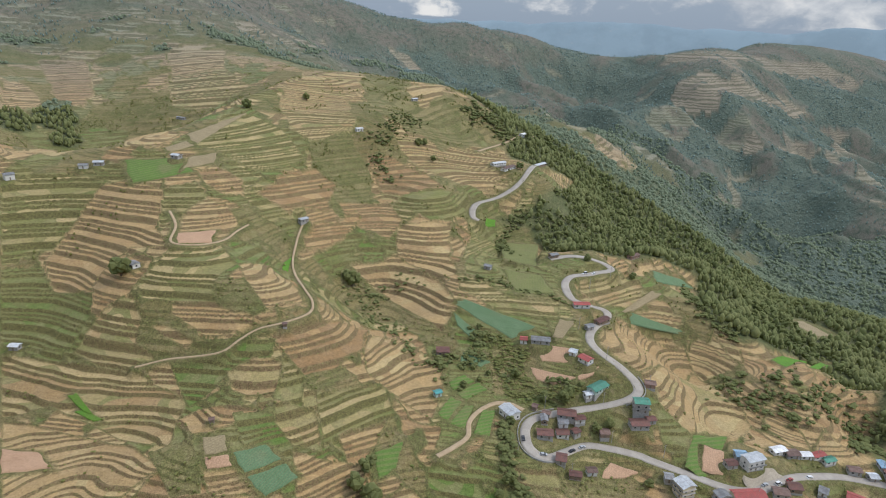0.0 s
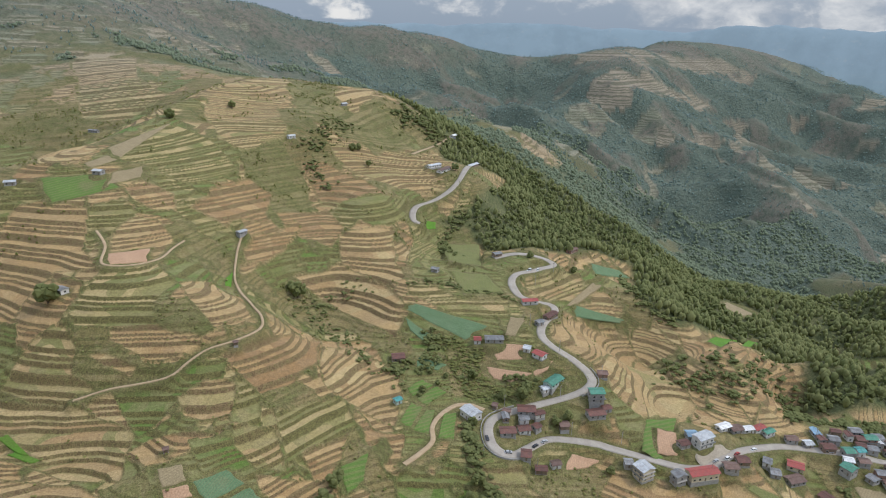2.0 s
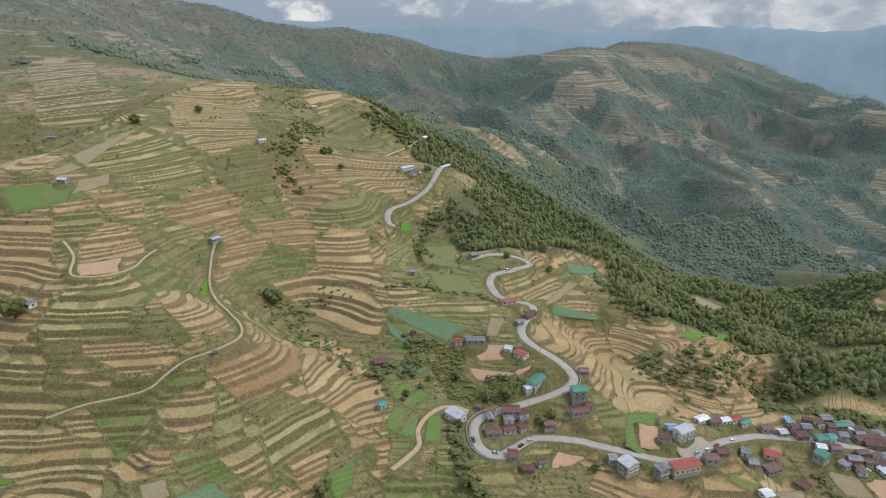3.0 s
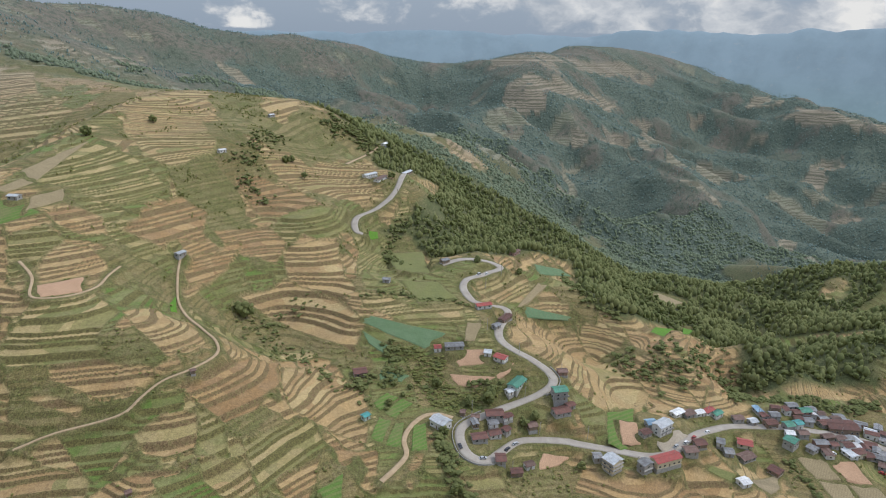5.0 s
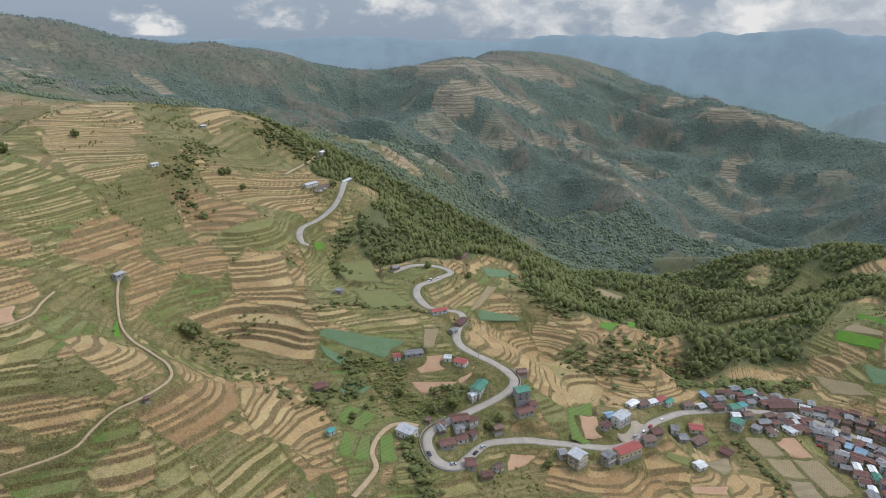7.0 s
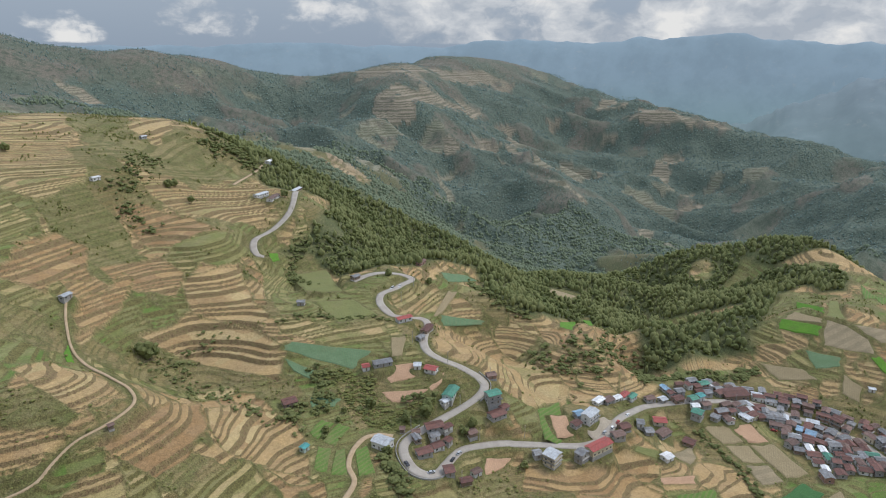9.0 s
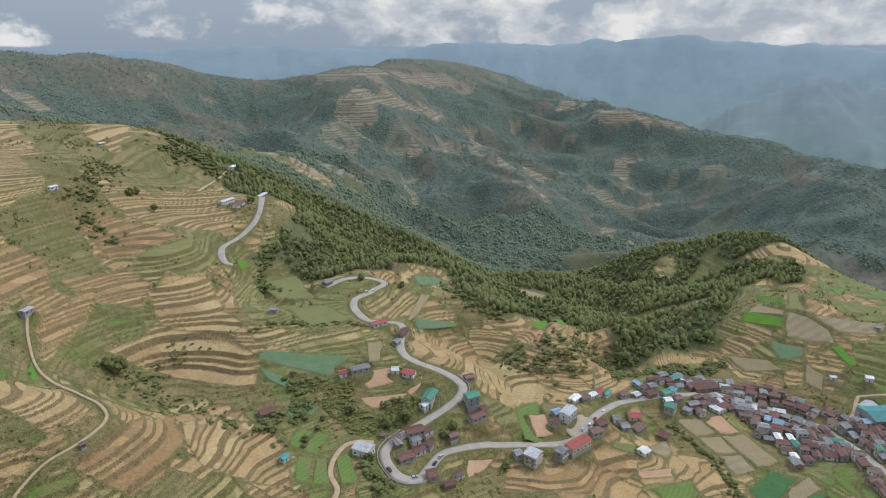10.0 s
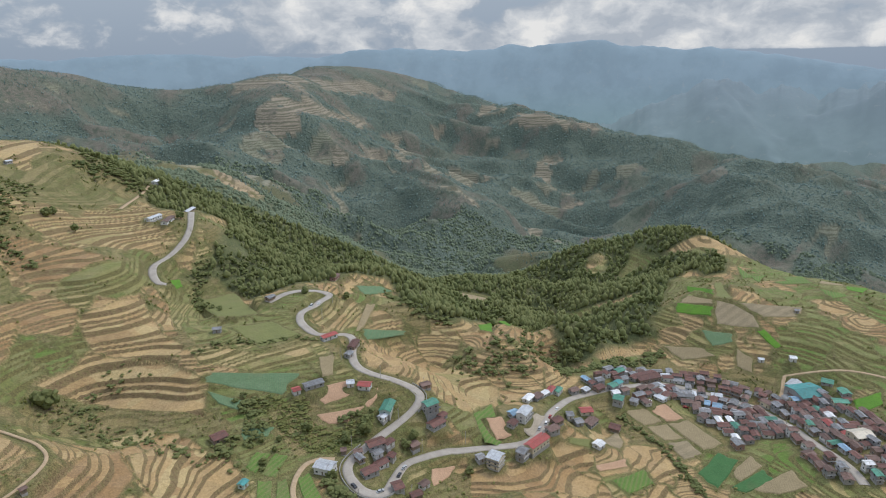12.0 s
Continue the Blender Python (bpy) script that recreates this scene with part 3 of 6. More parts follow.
QUARTERS_C = [
    ("vert", [(-170, 626), (-110, 656), (-93, 596), (-125, 571), (-153, 578)]),
    ("tan", [(-58, 780), (-11, 897), (-7, 782), (-48, 743)]),
    ("tan", [(-450, 996), (-385, 1061), (-329, 922), (-393, 897)]),
    ("vert", [(-402, 898), (-329, 922), (-276, 855), (-302, 796), (-373, 826)]),
    ("tan", [(-265, 491), (-278, 528), (-249, 535), (-231, 525), (-230, 484)]),
    ("brown", [(-613, 938), (-548, 948), (-490, 857), (-478, 811), (-515, 813)]),
    ("tan", [(-591, 823), (-563, 835), (-528, 804), (-541, 742)]),
    ("brown", [(-149, 462), (-138, 499), (-118, 535), (-98, 531), (-101, 499), (-125, 461)]),
    ("brown", [(-77, 580), (-60, 602), (-29, 598), (-7, 563), (-38, 541), (-65, 553)]),
]
QUARTERS_D = [
    ("tan", [(-71, 648), (-36, 657), (68, 732), (85, 683), (61, 634), (13, 587), (-21, 601), (-56, 620)]),
    ("brown", [(-94, 509), (-53, 532), (-38, 505), (-48, 484), (-80, 486)]),
    ("tan", [(-112, 426), (-91, 493), (-72, 489), (-99, 442), (-106, 414)]),
    ("olive", [(-38, 543), (2, 567), (25, 582), (19, 537), (-16, 509), (-47, 525)]),
    ("tan", [(-44, 498), (3, 515), (7, 439), (-7, 427), (-40, 459)]),
    ("tan", [(-75, 451), (-42, 473), (-4, 434), (10, 399), (0, 377), (-18, 397), (-47, 434)]),
    ("tan", [(-132, 363), (-117, 383), (-91, 352), (-84, 340), (-104, 325), (-123, 345)]),
    ("brush", [(-142, 341), (-123, 345), (-104, 325), (-112, 319), (-133, 323)]),
]
QUARTERS_E = [
    ("vert", [(-190, 347), (-178, 371), (-151, 386), (-132, 363), (-139, 340), (-134, 327), (-181, 334)]),
    ("tan", [(-163, 332), (-135, 329), (-127, 324), (-110, 321), (-107, 310), (-136, 311), (-160, 324)]),
    ("brush", [(-177, 324), (-160, 322), (-136, 311), (-116, 308), (-122, 301), (-158, 300), (-177, 314)]),
    ("tan", [(-173, 321), (-158, 317), (-141, 310), (-144, 306), (-159, 311)]),
    ("brown", [(-99, 311), (-82, 326), (-48, 365), (-49, 331), (-62, 308), (-76, 297), (-89, 304)]),
    ("tan", [(-47, 355), (-24, 367), (0, 346), (2, 326), (-3, 299), (-26, 310), (-44, 315), (-49, 330)]),
    ("brush", [(-76, 297), (-56, 313), (-51, 307), (-68, 290), (-76, 290)]),
]
QUARTERS_F = [
    ("green", [(-152, 300), (-121, 299), (-112, 305), (-94, 310), (-94, 299), (-106, 297), (-117, 289), (-133, 275)]),
    ("tan", [(-117, 292), (-104, 299), (-88, 299), (-86, 282), (-101, 277), (-111, 281)]),
    ("vert", [(-89, 304), (-76, 297), (-73, 277), (-89, 278), (-87, 293)]),
    ("tan", [(-236, 278), (-201, 266), (-175, 257), (-153, 254), (-129, 235), (-143, 222), (-195, 219)]),
    ("tan", [(-135, 265), (-126, 273), (-111, 273), (-93, 271), (-104, 259), (-112, 252), (-121, 253)]),
    ("tan", [(-113, 237), (-90, 239), (-79, 230), (-103, 224)]),
    ("brush", [(-141, 246), (-121, 252), (-111, 235), (-106, 224), (-120, 222)]),
    ("green", [(-107, 268), (-87, 270), (-73, 258), (-95, 248)]),
]
QUARTERS_G = [
    ("vert", [(-88, 278), (-66, 280), (-59, 259), (-72, 255), (-85, 266)]),
    ("vert", [(-68, 290), (-33, 313), (-25, 296), (-42, 279), (-59, 261)]),
    ("brown", [(-52, 270), (-28, 293), (-37, 265), (-31, 251), (-43, 251)]),
    ("tan", [(-72, 253), (-39, 261), (-32, 250), (-67, 234)]),
    ("green", [(-98, 454), (-81, 478), (-65, 482), (-74, 460), (-91, 441)]),
    ("brown", [(-111, 447), (-102, 475), (-76, 505), (-69, 499), (-98, 446), (-107, 438)]),
    ("olive", [(22, 522), (83, 572), (86, 451), (86, 418), (49, 411), (13, 435)]),
    ("vert", [(8, 435), (49, 411), (83, 410), (81, 391), (41, 397), (9, 413)]),
    ("vert", [(108, 460), (168, 491), (154, 452), (122, 429), (101, 437)]),
]
QUARTERS_H = [
    ("tan", [(199, 542), (222, 558), (243, 555), (240, 515), (214, 516)]),
    ("tan", [(92, 372), (110, 400), (149, 434), (188, 438), (193, 417), (128, 350), (102, 358)]),
    ("tan", [(235, 496), (258, 472), (256, 416), (234, 391), (219, 417), (211, 441)]),
    ("brown", [(226, 425), (268, 394), (259, 371), (219, 377)]),
    ("brown", [(269, 396), (317, 403), (313, 363), (257, 325), (240, 343)]),
    ("mixed", [(127, 349), (193, 416), (201, 379), (203, 343), (163, 304), (140, 324)]),
    ("green", [(5, 351), (33, 349), (32, 323), (17, 297), (14, 285), (-2, 280), (5, 318)]),
    ("brown", [(118, 280), (180, 259), (187, 237), (169, 227), (103, 263)]),
]
QUARTERS_I = [
    ("vert", [(189, 239), (219, 230), (219, 216), (179, 222)]),
    ("tan", [(319, 349), (339, 356), (393, 356), (394, 339), (363, 332), (323, 335)]),
    ("vert", [(393, 363), (422, 357), (441, 345), (423, 323), (405, 348)]),
    ("tan", [(656, 550), (664, 503), (650, 450), (672, 421), (672, 377), (638, 388), (619, 442), (640, 524)]),
    ("vert", [(562, 538), (618, 559), (627, 539), (582, 510), (556, 515)]),
    ("heath", [(630, 2044), (776, 2007), (997, 2165), (1151, 2190), (1366, 2172), (1260, 2120), (961, 1998), (702, 1824), (618, 1951)]),
]
QUARTERS_J = [
    ("tan", [(639, 1756), (691, 1797), (738, 1778), (890, 1850), (1040, 1891), (1065, 1876), (979, 1818), (809, 1726), (684, 1700), (663, 1639), (591, 1650), (602, 1702)]),
    ("green", [(473, 1521), (551, 1566), (703, 1612), (793, 1615), (762, 1586), (639, 1539), (510, 1494)]),
    ("tan", [(688, 1554), (730, 1575), (764, 1547), (745, 1513), (713, 1535)]),
    ("tan", [(918, 1538), (1127, 1789), (1101, 1699), (895, 1406), (880, 1448)]),
    ("vert", [(563, 1326), (654, 1439), (704, 1468), (664, 1401), (516, 1195)]),
    ("mixed", [(660, 1488), (739, 1499), (759, 1479), (733, 1463), (648, 1445)]),
    ("tan", [(1427, 1771), (1480, 1740), (1530, 1690), (1506, 1685), (1441, 1742)]),
]
QUARTERS_K = [
    ("green", [(1291, 1472), (1339, 1453), (1386, 1384), (1397, 1287), (1395, 1241), (1276, 1182), (1325, 1338), (1252, 1395)]),
    ("tan", [(1478, 1519), (1588, 1550), (1636, 1512), (1585, 1495), (1520, 1482), (1439, 1450)]),
    ("tan", [(905, 1278), (938, 1202), (916, 1187), (884, 1266)]),
    ("vert", [(879, 1339), (1174, 1619), (1245, 1540), (1235, 1524), (960, 1333)]),
    ("tan", [(1607, 1766), (1655, 1642), (1727, 1571), (1795, 1503), (1766, 1476), (1667, 1553), (1595, 1644), (1556, 1728)]),
    ("vert", [(484, 1553), (541, 1582), (571, 1576), (528, 1545)]),
    ("mixed", [(14, 1900), (65, 1950), (125, 1930), (89, 1893)]),
    ("green", [(249, 2001), (338, 2008), (365, 1970), (314, 1981)]),
    ("mixed", [(-184, 1781), (-132, 1806), (-66, 1750), (-106, 1733)]),
]
QUARTERS_L = [
    ("tan", [(1591, 1951), (1750, 1984), (1614, 1802), (1549, 1864)]),
    ("vert", [(834, 1487), (851, 1426), (844, 1333), (834, 1396)]),
    ("tan", [(1149, 1256), (1188, 1235), (1130, 1118), (1086, 1147)]),
    ("tan", [(1478, 1399), (1528, 1387), (1520, 1367), (1472, 1381)]),
    ("vert", [(1391, 1444), (1485, 1455), (1456, 1398), (1396, 1411)]),
    ("vert", [(435, 1411), (427, 1191), (450, 1186), (400, 1157), (361, 1177)]),
    ("vert", [(177, 1212), (301, 1527), (268, 1202), (215, 1045), (183, 1113)]),
    ("tan", [(240, 1079), (290, 1159), (330, 1110), (324, 1029), (261, 971), (231, 981)]),
    ("mixed", [(220, 1062), (232, 1001), (223, 910), (192, 893)]),
]
QUARTERS = QUARTERS_A + QUARTERS_B + QUARTERS_C + QUARTERS_D + QUARTERS_E + QUARTERS_F + QUARTERS_G + QUARTERS_H + QUARTERS_I + QUARTERS_J + QUARTERS_K + QUARTERS_L
QUARTER_TONE = {"heath": (0.0, 0.2), "mixed": (0.40, 0.62), "tan": (0.14, 0.42), "brown": (0.0, 0.16), "vert": (0.50, 0.68), "green": (0.78, 0.98), "olive": (0.66, 0.78), "brush": (0.55, 0.62)}


# quarters of the farmed slopes: x, y, reach
BARE = [(-233, 408, 35), (-167, 407, 20), (-115, 709, 30), (-154, 662, 23), (-22, 637, 29), (-56, 570, 21), (-118, 496, 26), (-67, 320, 26), (-93, 291, 21), (-21, 330, 21), (-106, 346, 16), (-143, 312, 18), (-187, 243, 28), (-144, 234, 20), (-98, 233, 13), (217, 525, 22), (244, 434, 30), (160, 425, 26), (296, 396, 24), (-24, 481, 23), (25, 675, 34), (-216, 346, 21), (-40, 274, 9), (35, 618, 18), (182, 899, 40), (290, 1060, 60)]
KNOLL_BARE = [(205, 346, 24), (181, 365, 18), (234, 336, 18), (134, 349, 14), (167, 247, 20), (121, 245, 18), (243, 248, 16), (663, 454, 20), (662, 526, 22), (605, 308, 18), (384, 343, 18), (645, 418, 21), (571, 285, 26), (472, 279, 25), (300, 388, 26), (394, 309, 16), (592, 352, 28), (514, 227, 24)]
GREEN = [(-167, 353, 24), (-171, 504, 30), (-158, 560, 18), (-261, 351, 26), (-136, 284, 17), (56, 542, 23), (40, 391, 24), (-53, 280, 16), (17, 327, 18), (25, 272, 16), (-204, 295, 23), (-84, 249, 16), (-107, 444, 17), (-304, 435, 30), (-468, 751, 41), (123, 458, 23), (138, 322, 15), (87, 307, 10), (4, 705, 20), (-60, 472, 18), (32, 601, 14), (-41, 460, 22), (-59, 400, 16), (-246, 315, 22), (68, 589, 16)]
KNOLL_GREEN = [(590, 350, 18), (532, 382, 16), (572, 320, 14), (600, 280, 22), (534, 245, 18), (448, 182, 24), (600, 230, 22), (472, 241, 16), (481, 205, 34), (583, 331, 26), (572, 268, 26), (468, 310, 19), (584, 223, 25), (435, 361, 13), (628, 521, 18)]
BANKS = [(-133, 422, 17), (-81, 601, 22), (-96, 528, 15), (-63, 431, 18), (-18, 405, 16), (53, 356, 13), (-121, 337, 11), (-156, 312, 11), (-60, 301, 11), (20, 775, 29), (55, 793, 22), (202, 452, 20), (218, 417, 19), (130, 339, 12), (-54, 327, 7), (-241, 336, 17), (-294, 392, 19), (-181, 302, 15), (-125, 243, 10), (-59, 649, 18), (-9, 755, 38), (38, 751, 30), (-30, 744, 26), (-71, 806, 24), (9, 579, 12), (-90, 438, 14), (-148, 340, 12), (-336, 651, 40), (-393, 806, 45), (-20, 559, 14)]
KNOLL_BANKS = [(296, 269, 11), (248, 250, 10), (218, 348, 18), (198, 381, 14), (304, 333, 14), (115, 258, 14), (151, 251, 15)]
THICKETS = [(-512, 961, 28), (-564, 1004, 21), (-495, 774, 27), (-462, 738, 18), (-524, 735, 25), (-509, 801, 18)]
FAR_BARE = [(670, 1790, 70), (582, 1752, 42), (795, 1856, 65), (857, 1744, 62), (878, 1575, 42), (587, 1390, 28), (221, 897, 37), (1369, 1369, 45), (1275, 1517, 46), (1185, 1460, 53), (942, 1551, 34), (503, 1976, 74), (-115, 1954, 88), (3, 1985, 71), (1462, 1299, 55), (244, 2026, 55), (1215, 1838, 61)]
FAR_GREEN = [(542, 1697, 73), (459, 1747, 50), (657, 1642, 41), (1210, 1221, 82), (1199, 1324, 42), (1265, 1375, 53), (1037, 1456, 50), (1631, 1257, 77), (-214, 1661, 45), (-106, 816, 22), (276, 1900, 52), (300, 1872, 52)]


def nearest_mark(x, y, marks):
    best = np.full(np.shape(x), 9.0)
    for mx, my, mr in marks:
        best = np.minimum(best, np.hypot(x - mx, y - my) / mr)
    return best


def blocks(x, y, size, salt):
    """Fields as uneven cells: seed of the cell, gap to the next one, and three random numbers."""
    wx, wy = x + (fbm(x, y, size * 0.6, 3) - 0.5) * size * 1.0, y + (fbm(x + 99, y, size * 0.6, 3) - 0.5) * size * 1.0
    ci, cj = np.floor(wx / size).astype(int), np.floor(wy / size).astype(int)
    f1, f2 = np.full(x.shape, 1e9), np.full(x.shape, 1e9)
    sx, sy, bi, bj = np.zeros(x.shape), np.zeros(x.shape), ci.copy(), cj.copy()
    for di in (-1, 0, 1):
        for dj in (-1, 0, 1):
            i, j = ci + di, cj + dj
            px = (i + 0.1 + 0.8 * LATTICE[(i * 7 + salt) & 255, (j * 13 + 5) & 255]) * size
            py = (j + 0.1 + 0.8 * LATTICE[(i * 11 + 3) & 255, (j * 5 + salt) & 255]) * size
            d = np.hypot(wx - px, wy - py)
            closer = d < f1
            f2 = np.where(closer, f1, np.minimum(f2, d))
            sx, sy = np.where(closer, px, sx), np.where(closer, py, sy)
            bi, bj = np.where(closer, i, bi), np.where(closer, j, bj)
            f1 = np.minimum(f1, d)
    h = [LATTICE[(bi * 3 + k * 31 + salt) & 255, (bj * 17 + k * 57) & 255] for k in (1, 2, 3, 4)]
    return sx, sy, f2 - f1, h


# houses: x, y, turn, length, depth, storeys, roof, wall
BEND = [
    (41, 312, -56, 12, 9, 1.6, 'pale', 'white'),
    (57, 320, -28, 3, 4, 1, 'brown', 'brown'),
    (75, 314, -8, 12, 8, 1, 'rust', 'grey'),
    (72, 308, 4, 6, 6, 1, 'grey', 'white'),
    (60, 297, -2, 10, 7, 1, 'rust', 'grey'),
    (71, 302, 5, 8, 6, 1, 'rust', 'white'),
    (61, 309, -90, 7, 4, 1, 'grey', 'brown'),
    (67, 280, -13, 6, 8, 1, 'rust', 'grey'),
    (97, 334, 40, 15, 8, 1, 'green', 'pale'),
    (90, 329, 20, 5, 5, 1, 'pale', 'white'),
    (120, 320, -2, 10, 8, 2.4, 'green', 'grey'),
    (117, 310, 5, 12, 8, 1, 'rust', 'grey'),
    (96, 305, 2, 6, 6, 1, 'brown', 'brown'),
]
BEND_MORE = [
    (82, 311, 12, 7, 5, 1, 'rust', 'white'),
    (63, 314, -20, 5, 4, 1, 'brown', 'grey'),
    (79, 304, 30, 5, 5, 1, 'rust', 'grey'),
    (74, 273, -10, 7, 5, 1, 'rust', 'brown'),
    (84, 279, 8, 6, 5, 1, 'brown', 'white'),
    (125, 314, 15, 6, 5, 1, 'rust', 'grey'),
]
ROAD = [
    (92, 352, -49, 9, 7, 1, 'red', 'white'),
    (85, 358, -28, 5, 6, 1, 'pale', 'white'),
    (131, 340, -10, 7, 6, 1, 'brown', 'rust'),
    (133, 273, -69, 9, 10, 2.6, 'pale', 'cream'),
    (127, 280, -10, 5, 6, 1, 'grey', 'grey'),
    (152, 269, -75, 6, 8, 2.2, 'grey', 'grey'),
    (167, 271, 6, 20, 8, 1.6, 'red', 'cream'),
    (174, 299, -5, 7, 7, 1.2, 'blue', 'grey'),
    (178, 293, 20, 13, 8, 2.5, 'pale', 'white'),
    (165, 291, 12, 7, 6, 1, 'rust', 'grey'),
    (187, 276, -8, 9, 7, 1, 'brown', 'grey'),
    (197, 281, -5, 8, 7, 1, 'rust', 'brown'),
]
STREET = [
    (205, 315, 17, 10, 6, 1, 'white', 'white'),
    (213, 314, 8, 9, 7, 1, 'brown', 'grey'),
    (222, 315, 5, 8, 5, 1, 'white', 'white'),
    (231, 317, 19, 10, 5, 1, 'red', 'white'),
    (237, 315, 17, 9, 5, 1, 'green', 'white'),
    (251, 311, -9, 8, 6, 1, 'brown', 'grey'),
    (260, 307, 0, 6, 6, 1, 'pale', 'grey'),
    (270, 302, -7, 9, 7, 1.3, 'rust', 'brown'),
    (280, 297, -4, 7, 7, 1.5, 'green', 'grey'),
    (289, 298, 1, 6, 6, 1.5, 'teal', 'white'),
    (326, 297, -20, 23, 14, 1.5, 'rust', 'brown'),
    (241, 291, -34, 10, 8, 1, 'red', 'cream'),
    (219, 288, -35, 5, 7, 1, 'grey', 'white'),
    (220, 281, -22, 6, 7, 1, 'grey', 'grey'),
]
LOWER = [
    (234, 281, 9, 12, 8, 1, 'brown', 'grey'),
    (212, 257, 4, 7, 7, 1, 'white', 'white'),
    (248, 270, -68, 8, 8, 1, 'rust', 'brown'),
    (272, 285, -67, 8, 9, 1.6, 'green', 'grey'),
    (276, 291, -24, 6, 6, 1, 'white', 'white'),
    (284, 279, -73, 6, 7, 1, 'grey', 'grey'),
    (337, 241, -65, 7, 9, 1.6, 'blue', 'white'),
    (335, 248, -64, 4, 8, 1.6, 'blue', 'grey'),
    (403, 204, -28, 26, 24, 1.4, 'teal', 'grey'),
    (414, 218, 2, 15, 9, 1, 'pale', 'green'),
    (423, 197, -73, 9, 9, 1, 'green', 'grey'),
    (415, 182, -133, 10, 8, 1, 'green', 'grey'),
    (401, 180, -44, 12, 8, 1, 'green', 'cream'),
    (349, 150, -28, 15, 12, 2, 'cream', 'cream'),
]
UPPER = [
    (99, 411, 4, 13, 6, 1, 'red', 'white'),
    (112, 399, 41, 14, 6, 1, 'rust', 'brown'),
    (100, 385, 28, 6, 5, 1, 'grey', 'grey'),
    (54, 372, -7, 5, 6, 1, 'red', 'white'),
    (65, 370, -6, 14, 7, 1, 'grey', 'grey'),
    (89, 487, 23, 8, 6, 1, 'grey', 'brown'),
    (168, 526, 40, 14, 6, 1, 'brown', 'rust'),
    (51, 656, 38, 20, 7, 1, 'pale', 'white'),
    (61, 646, 56, 25, 7, 1, 'brown', 'white'),
    (107, 738, 52, 26, 7, 1, 'pale', 'brown'),
    (92, 799, 56, 17, 7, 1, 'white', 'white'),
    (32, 443, -30, 6, 5, 1, 'grey', 'grey'),
    (0, 359, 4, 9, 8, 1, 'rust', 'brown'),
]
HILL = [
    (-2, 320, 32, 6, 5, 1, 'teal', 'pale'),
    (-197, 360, -35, 10, 7, 1, 'grey', 'white'),
    (-214, 475, -19, 10, 7, 1, 'pale', 'grey'),
    (-283, 466, 17, 9, 7, 1, 'grey', 'white'),
    (-272, 468, 16, 10, 7, 1, 'pale', 'grey'),
    (-327, 444, 50, 9, 9, 1.5, 'grey', 'white'),
    (-259, 328, 0, 8, 6, 1, 'pale', 'grey'),
    (-91, 608, 38, 10, 6, 1, 'white', 'white'),
    (-113, 460, 50, 10, 6, 1, 'pale', 'grey'),
    (-341, 783, -23, 19, 5, 1, 'grey', 'grey'),
    (-91, 317, 16, 3, 3, 0.75, 'brown', 'brown'),
    (-114, 260, 23, 3, 3, 0.75, 'brown', 'brown'),
    (-46, 750, 41, 10, 5, 1, 'pale', 'grey'),
    (496, 254, -70, 5, 5, 1, 'grey', 'grey'),
    (438, 230, -52, 7, 7, 1.3, 'white', 'white'),
    (425, 250, -47, 6, 5, 1, 'pale', 'white'),
]

def taken(x, y, spots, gap):
    return any(math.hypot(x - a, y - b) < gap for a, b in spots)


def town():
    """Rows for close houses along the street and behind it."""
    r = random.Random(21)
    spots = [(row[0], row[1]) for rows in (BEND, BEND_MORE, ROAD, STREET, LOWER, UPPER, HILL) for row in rows]
    main = ROADS[0][1]
    t = np.gradient(main[:, :2], axis=0)
    fields = [q for _, q in PLOTS]
    quarter = [(288, 274), (327, 264), (298, 221), (292, 199), (312, 195), (331, 185), (307, 167), (292, 140), (261, 125), (250, 100), (420, 100), (446, 167), (420, 200), (394, 213), (395, 238), (377, 278), (341, 318), (277, 316), (251, 315)]
    made = []
    for row, off in ((0, 7.8), (1, 15.2), (2, 22.6), (3, 30), (4, 38), (5, 47), (6, 56)):
        k = 0
        while k < len(main) - 2:
            p, d = main[k, :2], t[k] / np.hypot(*t[k])
            for side in (-1, 1):
                x, y = p[0] + d[1] * side * off + r.uniform(-1, 1), p[1] - d[0] * side * off + r.uniform(-1, 1)
                if float(inside(np.array([x]), np.array([y]), quarter, 0.5)[0]) < 0.5 or taken(x, y, spots, 6.2):
                    continue
                if any(float(inside(np.array([x]), np.array([y]), q, 4.0)[0]) > 0.2 for q in fields) or np.hypot(main[:, 0] - x, main[:, 1] - y).min() < 7.5 or np.hypot(ROADS[4][1][:, 0] - x, ROADS[4][1][:, 1] - y).min() < 6:
                    continue
                if row > 2 and r.random() < 0.30:
                    continue
                roof = r.choices(["rust", "brown", "grey", "pale", "red", "green", "blue", "white"], [44, 28, 16, 5, 2, 3, 1, 1])[0]
                wall = r.choices(["grey", "white", "brown", "rust", "cream"], [35, 25, 20, 12, 8])[0]
                made.append((round(x, 1), round(y, 1), math.degrees(math.atan2(d[1], d[0])) + r.choice((0, 0, 90)) + r.uniform(-7, 7), r.uniform(4.6, 8.4), r.uniform(3.8, 5.8), r.choice((1, 1, 1, 1.5, 2)), roof, wall))
                spots.append((x, y))
            k += 2
    return made


